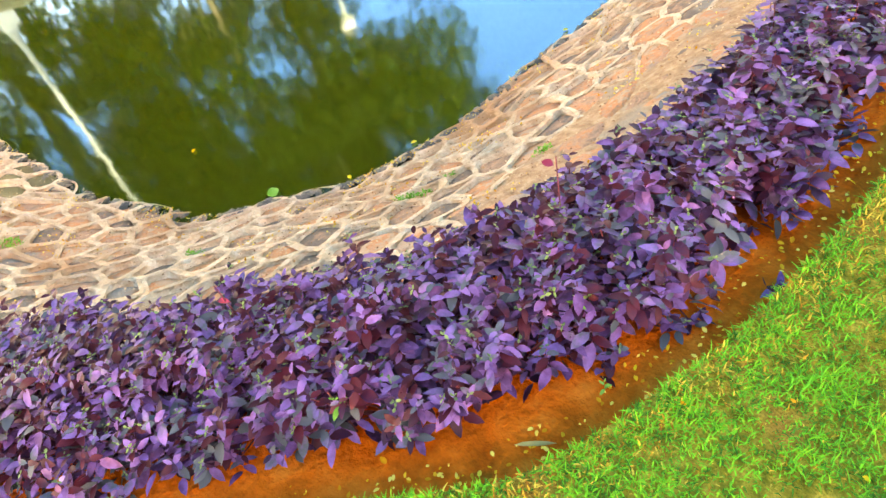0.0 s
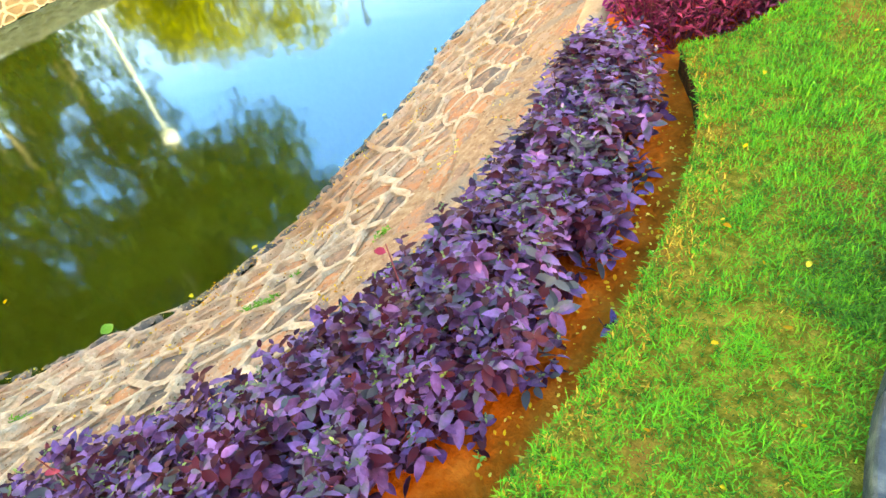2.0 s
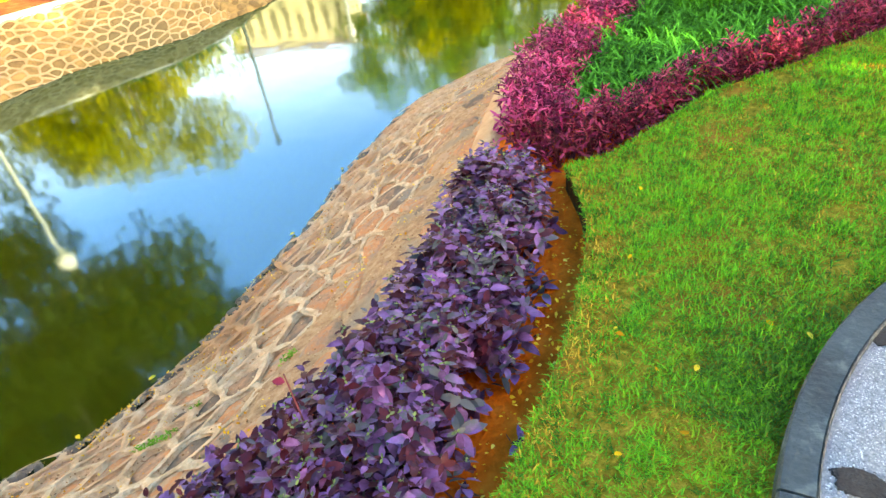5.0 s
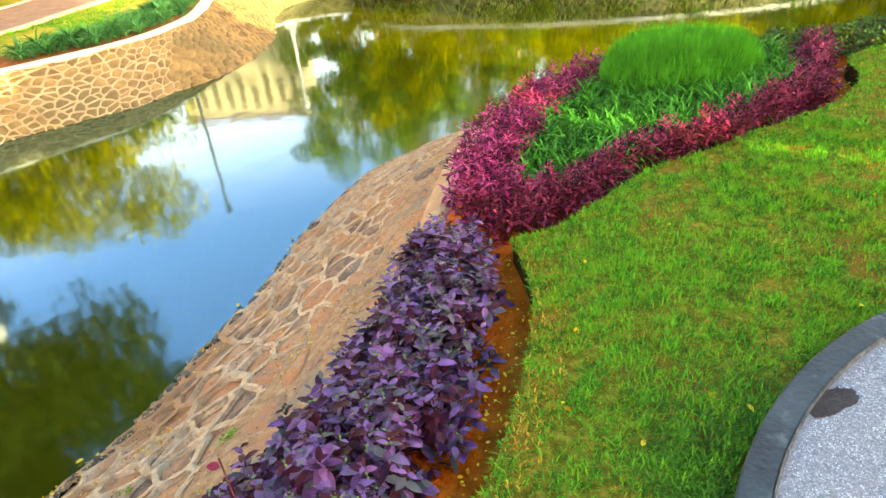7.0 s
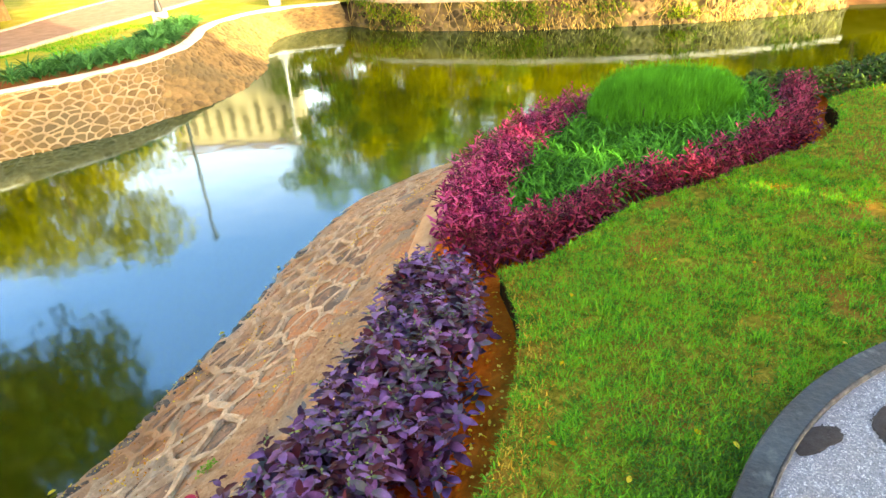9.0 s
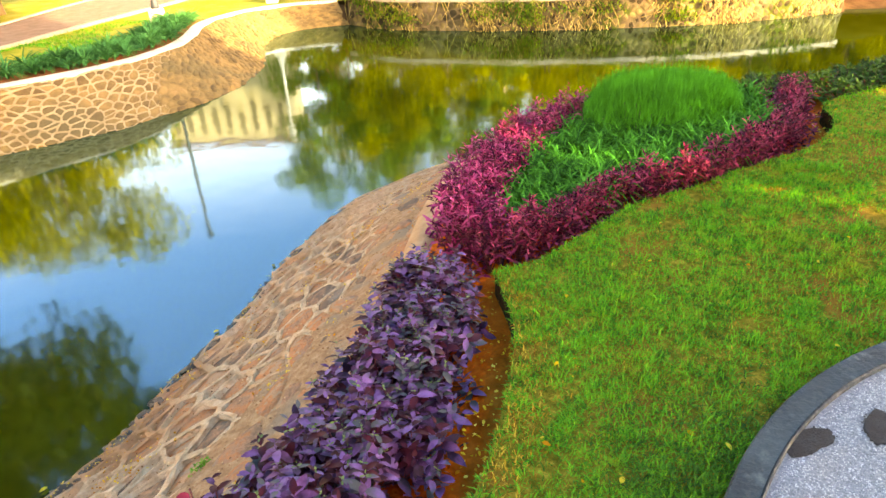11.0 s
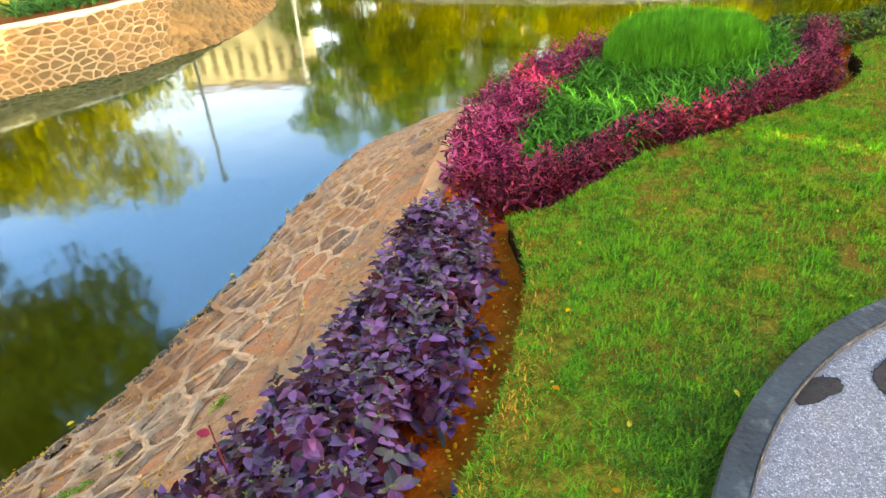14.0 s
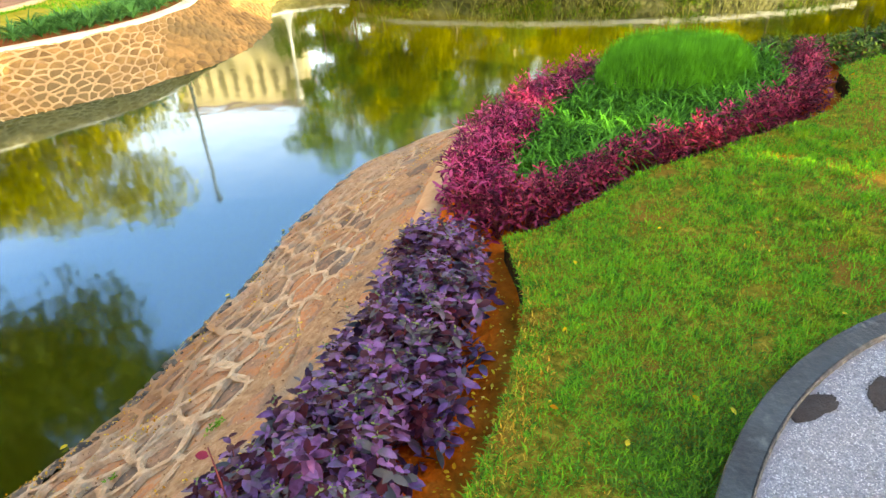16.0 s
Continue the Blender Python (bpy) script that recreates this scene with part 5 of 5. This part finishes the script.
# unseen, added: its high crown keeps the sun streak off the magenta shrubs
tree(9.81, -3.92, 0.3, 9.5, 0.26, 5.0, "tree_leaf", gen, "unseen slim columnar tree added to shape the sun streak", 0.06, 120, 110, 0.16)

# pale building far behind the path
building = new("pale_building")
building.location = (-9.6, 31.0, -0.7)
bm = bmesh.new()
bmesh.ops.create_cube(bm, size=1, matrix=Matrix.Translation((0, 2, 3.5)) @ Matrix.Diagonal((6.0, 4.0, 7.0, 1)))
part("wall", bm, M["plaster"], building)
bm = bmesh.new()
bmesh.ops.create_cube(bm, size=1, matrix=Matrix.Translation((0, 2, 7.1)) @ Matrix.Diagonal((6.4, 4.4, 0.22, 1)))
part("roof", bm, M["roof_red"], building, "reddish roof slab")
for k in range(9):
    bm = bmesh.new()
    tall = (1.5, 1.1, 1.7, 1.3)[k % 4]
    bmesh.ops.create_cube(bm, size=1, matrix=Matrix.Translation((-2.6 + 0.65 * k, -0.01, 6.55 - tall / 2)) @ Matrix.Diagonal((0.26, 0.06, tall, 1)))
    pane = part("window", bm, M["window_dark"], building, "narrow dark window")
    bm = bmesh.new()
    bmesh.ops.create_cube(bm, size=1, matrix=Matrix.Translation((-2.6 + 0.65 * k, -0.06, 6.50 - tall)) @ Matrix.Diagonal((0.36, 0.14, 0.06, 1)))
    part("sill", bm, M["plaster"], pane)
tagged(building, "pale plastered building with narrow windows under its roof", "building")

# green strap-leaved plants along the far kerb
far_straps = [plain_mesh("foliage", joined([((np.array(strap_leaf(gen.uniform(0.22, 0.34), 0.02, gen.uniform(0.6, 1.5), gen)[0]) @
                                              np.array(Euler((gen.uniform(-0.3, 0.2), 0, gen.uniform(0, 6.28))).to_matrix()).T).tolist(),
                                              strap_leaf(0.3, 0.02, 1.0, gen)[1]) for _ in range(40)]), M["strap_far"]) for _ in range(4)]
first_plant = int(np.hypot(back[:, 0] + 6.15, back[:, 1] - 9.3).argmin())
for k in range(112):
    i = int(gen.integers(first_plant, len(back) - 2))
    x, y = offset(back, gen.uniform(0.08, 0.78))[i]
    root = new("strap_leaf_plant")
    root.location, root.rotation_euler = (x, y, float(far_z(x, y)) + 0.01), (0, 0, gen.uniform(0, 6.28))
    root.scale = [gen.uniform(0.95, 1.35)] * 3
    shared("foliage", far_straps[k % 4], root, Matrix.Identity(4))
    tagged(root, "green strap-leaved plant along the pale kerb", "plant", "far kerb plants")
n = 30000
i = gen.integers(0, len(back), n)
d = gen.uniform(0.95, 4.5, n)
nb = offset(back, 1.0) - back
p = back[i] + nb[i] * d[:, None]
bare = np.array([noise.noise((a * 0.9, b * 0.9, 1.0)) for a, b in p])
ok = ~inside(p[:, 0], p[:, 1], np.vstack([path_a, path_b[::-1]])) & ~inside(p[:, 0], p[:, 1], POND) & (bare < 0.12)
p, n = p[ok], int(ok.sum())
tagged(grass("verge_grass", p[:, 0], p[:, 1], far_z(p[:, 0], p[:, 1]), rng.uniform(0.03, 0.07, n), rng.uniform(0.006, 0.012, n), M["grass"]),
       "short green grass of the verge", "grass")

# dark green shrubs past the end of the bed
M["dark_green"] = material("dark_green_leaf", [(0.010, 0.05, 0.010), (0.02, 0.10, 0.018), (0.05, 0.17, 0.03)], 6, 0.5, spec=0.1, island=0.6, through_light=0.2)
green_shoots = [shoot(5, 0.08, 0.03, 0.10, 0.2, 0.8, gen) for _ in range(4)]
for x, y, hh in [(2.95 + 0.2 * k, 4.27 + 0.05 * k + gen.uniform(-0.04, 0.04), 0.12) for k in range(10)] + [(3.0 + 0.17 * k, 4.42 + 0.05 * k + gen.uniform(-0.05, 0.1), 0.17) for k in range(12)] + [(2.25 + 0.14 * k, 4.55 + gen.uniform(0, 0.25), 0.16) for k in range(5)]:
    shrub("green_shrub", x, y, min(0.08 * x - 0.08, soil_z(x, y)), hh + 0.02, 0.17, green_shoots, 30, M["purple_stem"], gen,
          "dark green leafy shrub at the end of the lawn", "shrub", "dark green shrubs", mat=M["dark_green"])

# dry creepers on the retaining wall
M["dry_vine"] = material("dry_vine", [(0.16, 0.11, 0.03), (0.34, 0.26, 0.08), (0.50, 0.42, 0.16)], 3, 0.7, island=0.6, through_light=0.3)
n = 5000
u = up.length * gen.uniform(0.05, 0.98, n)
keep = np.array([noise.noise((a * 0.9, 0, 2.0)) for a in u]) + gen.uniform(-0.25, 0.25, n) > 0.08
u = u[keep]
w = up.width * gen.uniform(0.05, 1.12, len(u))
p = up.at(u, w, gen.uniform(0.02, 0.10, len(u)))
vine = new("wall_creeper")
vine.location = (4, 15, WALL_TOP)
blade = ([(-0.01, 0, 0), (0.01, 0, 0), (0.008, -0.02, -0.05), (-0.008, -0.02, -0.05), (0, -0.015, -0.10)], [(0, 1, 2), (0, 2, 3), (3, 2, 4)])
tagged(fast_mesh("foliage", blade, poses(p - np.array([4, 15, WALL_TOP]), gen.uniform(-0.8, 0.8, len(u)), gen.uniform(-0.4, 0.6, len(u)), gen.uniform(-0.7, 0.7, len(u)), gen.uniform(0.6, 1.3, len(u))),
                 M["dry_vine"], vine), kind="stuff")
twigs = []
for k in range(46):
    a = gen.uniform(0, up.length)
    b = a + gen.uniform(-0.8, 0.8)
    q0, q1 = up.at(np.array([a]), np.array([up.width * 1.02]), 0.03)[0], up.at(np.array([np.clip(b, 0, up.length)]), np.array([up.width * gen.uniform(0.05, 0.5)]), 0.04)[0]
    qm = (q0 + q1) / 2 + gen.uniform(-0.12, 0.12, 3)
    off = np.array([4, 15, WALL_TOP])
    twigs.append(tube([tuple(q0 - off), tuple(qm - off), tuple(q1 - off)], [0.012, 0.009, 0.005], 5))
for tv, tf in twigs:
    mesh_object("vine_stem", tv, tf, M["dry_vine"], vine)
tagged(vine, "dry yellowish creeper hanging over the retaining wall", "creeper")

# leafy green clumps hanging over the wall
for k in range(16):
    a = gen.uniform(0.04, 0.96) * up.length
    n = int(gen.integers(90, 240))
    q = up.at(np.clip(a + gen.normal(0, 0.22, n), 0, up.length), up.width * gen.uniform(0.45, 1.1) + gen.normal(0, 0.09, n), gen.uniform(0.02, 0.12, n))
    root = new("hanging_plant")
    root.location = tuple(q.mean(0))
    tagged(fast_mesh("foliage", leafy, poses(q - q.mean(0), gen.uniform(0, 6.28, n), gen.uniform(-1.2, 0.3, n), gen.uniform(-0.6, 0.6, n), gen.uniform(0.05, 0.10, n)), M["tree_leaf"], root), kind="stuff")
    tagged(root, "leafy green plant hanging over the retaining wall", "plant", "plants on the wall")

# ---------------------------------------------------------------- small things
red_shoot = [leaf_shape(0.044, 0.030, 0.3, 0.3)]
green_pair = [shoot(2, 0.045, 0.022, 0.03, 0.2, 0.5, gen)]
for x, y, top, mesh, label in ((-0.604, 1.108, 0.165, red_shoot, "purple shrub with one crimson leaf on its tip"), (-1.45, 0.48, 0.02, red_shoot, "purple shrub with one crimson leaf on its tip"),
                               (-0.452, 0.817, 0.03, green_pair, "purple shrub with a pair of fresh green leaves"), (-1.02, 0.62, -0.03, green_pair, "purple shrub with a pair of fresh green leaves"),
                               (-0.30, 1.52, 0.05, green_pair, "purple shrub with a pair of fresh green leaves"), (-0.95, 0.33, -0.03, green_pair, "purple shrub with a pair of fresh green leaves")):
    z = soil_z(x, y)
    shrub("purple_shrub", x, y, z, top - z + 0.06, 0.006, mesh, 1, M["purple_stem"], gen, label, "shrub", "purple border shrubs", mat=M["red_leaf" if mesh is red_shoot else "young_leaf"])
shrub("purple_shrub", 0.03, 1.10, -0.12, 0.05, 0.03, purple_shoots, 2, M["purple_stem"], gen, "stray purple seedling at the lawn's edge", "shrub", "purple border shrubs", mat=M["purple"])


def weed(x, y, z, rx, ry, turn, n, label):
    """A low mat of tiny leaves in a joint of the bank."""
    a, r = gen.uniform(0, 6.28, n), np.sqrt(gen.uniform(0, 1, n))
    px, py = rx * r * np.cos(a), ry * r * np.sin(a)
    wx, wy = px * math.cos(turn) - py * math.sin(turn), px * math.sin(turn) + py * math.cos(turn)
    root = new("weed_mat")
    root.location = (x, y, z)
    hz = np.array([near_slope_z(x + u, y + w) for u, w in zip(wx, wy)]) - z
    m = poses(np.stack([wx, wy, hz + gen.uniform(0.004, 0.024, n)], 1), gen.uniform(0, 6.28, n), gen.uniform(-0.2, 0.9, n), gen.uniform(-0.4, 0.4, n), gen.uniform(0.010, 0.020, n))
    tagged(fast_mesh("foliage", leafy, m, M["weed"], root), kind="stuff")
    return tagged(root, label, "weed", "weeds on the bank")


uu, ww = np.meshgrid(np.linspace(0, near_slope.length, 400), np.linspace(0, near_slope.width, 40))
BANK_KEYS = near_slope.at(uu.ravel(), ww.ravel(), np.zeros(uu.size))


def near_slope_z(x, y):
    return BANK_KEYS[((BANK_KEYS[:, 0] - x) ** 2 + (BANK_KEYS[:, 1] - y) ** 2).argmin(), 2]


for x, y, rx, ry, turn, n in ((-1.70, 1.75, 0.11, 0.035, 0.35, 170), (-1.586, 1.96, 0.04, 0.025, 0.3, 50), (-1.066, 2.04, 0.05, 0.03, 0.8, 60), (-4.01, 0.74, 0.09, 0.06, 0.0, 150), (-2.74, 1.07, 0.08, 0.03, 0.2, 70)):
    weed(x, y, near_slope_z(x, y), rx, ry, turn, n, "small green weed mat in the joints of the bank")

# dry leaf blade lying on the soil, a seedling beside it
v, f = leaf_shape(0.11, 0.014, 0.05, 0.5)
dry = shared("dry_blade", plain_mesh("dry_blade", (v, f), M["dry_vine"]), None, pose(-0.50, 0.433, -0.108, 3, 0, -66))
tagged(dry, "long dry straw-coloured leaf lying on the soil", "leaf")
seed = new("seedling")
seed.location = (-0.335, 0.661, -0.115)
shared("shoot", plain_mesh("shoot", shoot(3, 0.022, 0.009, 0.05, 0.2, 0.6, gen), M["young_leaf"]), seed, Matrix.Identity(4))
tagged(seed, "tiny pale green seedling in bare soil", "seedling")

# round leaf and a few others floating by the shore
bm = bmesh.new()
bmesh.ops.create_circle(bm, cap_ends=True, segments=18, radius=0.042)
bmesh.ops.extrude_face_region(bm, geom=bm.faces[:])
for k, vert in enumerate(bm.verts):
    vert.co.z += 0.004 if k >= 18 else 0
    vert.co.z += 0.006 * math.sin(3 * math.atan2(vert.co.y, vert.co.x))
ob = part("floating_leaf", bm, M["young_leaf"], None)
ob.location = (-2.945, 1.84, WATER + 0.012)
tagged(ob, "round yellow-green leaf floating at the waterline", "leaf")
for x, y in ((-2.508, 2.127), (-3.86, 2.05), (-1.62, 3.97), (-2.2, 2.55), (-1.38, 4.93)):
    tagged(shared("floating_leaf", leaf_meshes[1], None, pose(x, y, WATER + 0.008, 0, 0, rng.uniform(0, 360)) @ Matrix.Scale(1.4, 4)), "yellow leaf floating at the waterline", "leaf")

# wet dark pebbles and rubble along the waterline
n = 2000
u = rng.uniform(1.0, near_slope.length - 1.0, n)
u += 0.05 * np.sin(u * 19.0)
sp = near_slope.at(u, near_slope.width * (0.012 + np.abs(rng.normal(0, 0.022, n))), np.full(n, -0.003))
sc = rng.uniform(0.006, 0.034, n)[:, None] * rng.uniform(0.7, 1.3, (n, 3)) * np.array([1.2, 0.9, 0.7])
tagged(fast_mesh("shore_rubble", octa, poses(sp, rng.uniform(0, 6.28, n), rng.uniform(-0.3, 0.3, n), rng.uniform(-0.3, 0.3, n), sc), M["wet_stone"], smooth=True),
       "dark wet rubble along the waterline", "rubble", kind="stuff")

# crumbs and pebbles in the border soil
n = 2600
ii, jj = rng.integers(2, 13, n), rng.integers(0, 178, n)
cp = np.stack([rows[i][j] for i, j in zip(ii, jj)]) + np.c_[rng.normal(0, 0.02, (n, 2)), np.zeros(n)]
sc = rng.uniform(0.002, 0.008, n)[:, None] * rng.uniform(0.7, 1.3, (n, 3))
tagged(fast_mesh("soil_crumbs", octa, poses(cp, rng.uniform(0, 6.28, n), rng.uniform(-0.3, 0.3, n), rng.uniform(-0.3, 0.3, n), sc), M["soil"], smooth=True),
       "crumbs of red soil in the border", "soil", kind="stuff")

n = 480
k = rng.integers(60, len(LAWN_EDGE), n)
lp = LAWN_EDGE[k] + np.c_[-rng.uniform(0.0, 0.16, n), rng.uniform(0.0, 0.05, n)]
k2 = rng.integers(2, len(BED_EDGE) - 60, n)
lp = np.vstack([lp, BED_EDGE[k2] + np.c_[-rng.uniform(0.0, 0.06, n), rng.uniform(0.0, 0.09, n)]])
lz = np.array([soil_z(a, b) for a, b in lp]) + 0.006
n = len(lp)
tagged(fast_mesh("leaf_litter", triangles((lv, lf)), poses(np.c_[lp, lz], rng.uniform(0, 6.28, n), rng.uniform(-0.4, 0.4, n), rng.uniform(-0.5, 0.5, n), rng.uniform(0.2, 0.6, n)), M["litter"]),
       "scraps of dry yellow leaves on the red soil", "leaf litter", kind="stuff")

# sand and grit lying on the bank
n = 9000
u, w = rng.uniform(2.5, 16.0, n), near_slope.width * rng.uniform(0.0, 1.0, n)
M["grit"] = material("bank_grit", [(0.22, 0.10, 0.05), (0.48, 0.22, 0.10), (0.70, 0.44, 0.25)], 9, 0.9, island=0.9, spec=0.1)
sc = rng.uniform(0.002, 0.007, n)[:, None] * rng.uniform(0.7, 1.3, (n, 3))
tagged(fast_mesh("bank_grit", chip, poses(near_slope.at(u, w, np.full(n, 0.001)), rng.uniform(0, 6.28, n), rng.uniform(-0.3, 0.3, n), rng.uniform(-0.3, 0.3, n), sc), M["grit"], smooth=True),
       "sand and grit lying on the stone bank", "grit", kind="stuff")
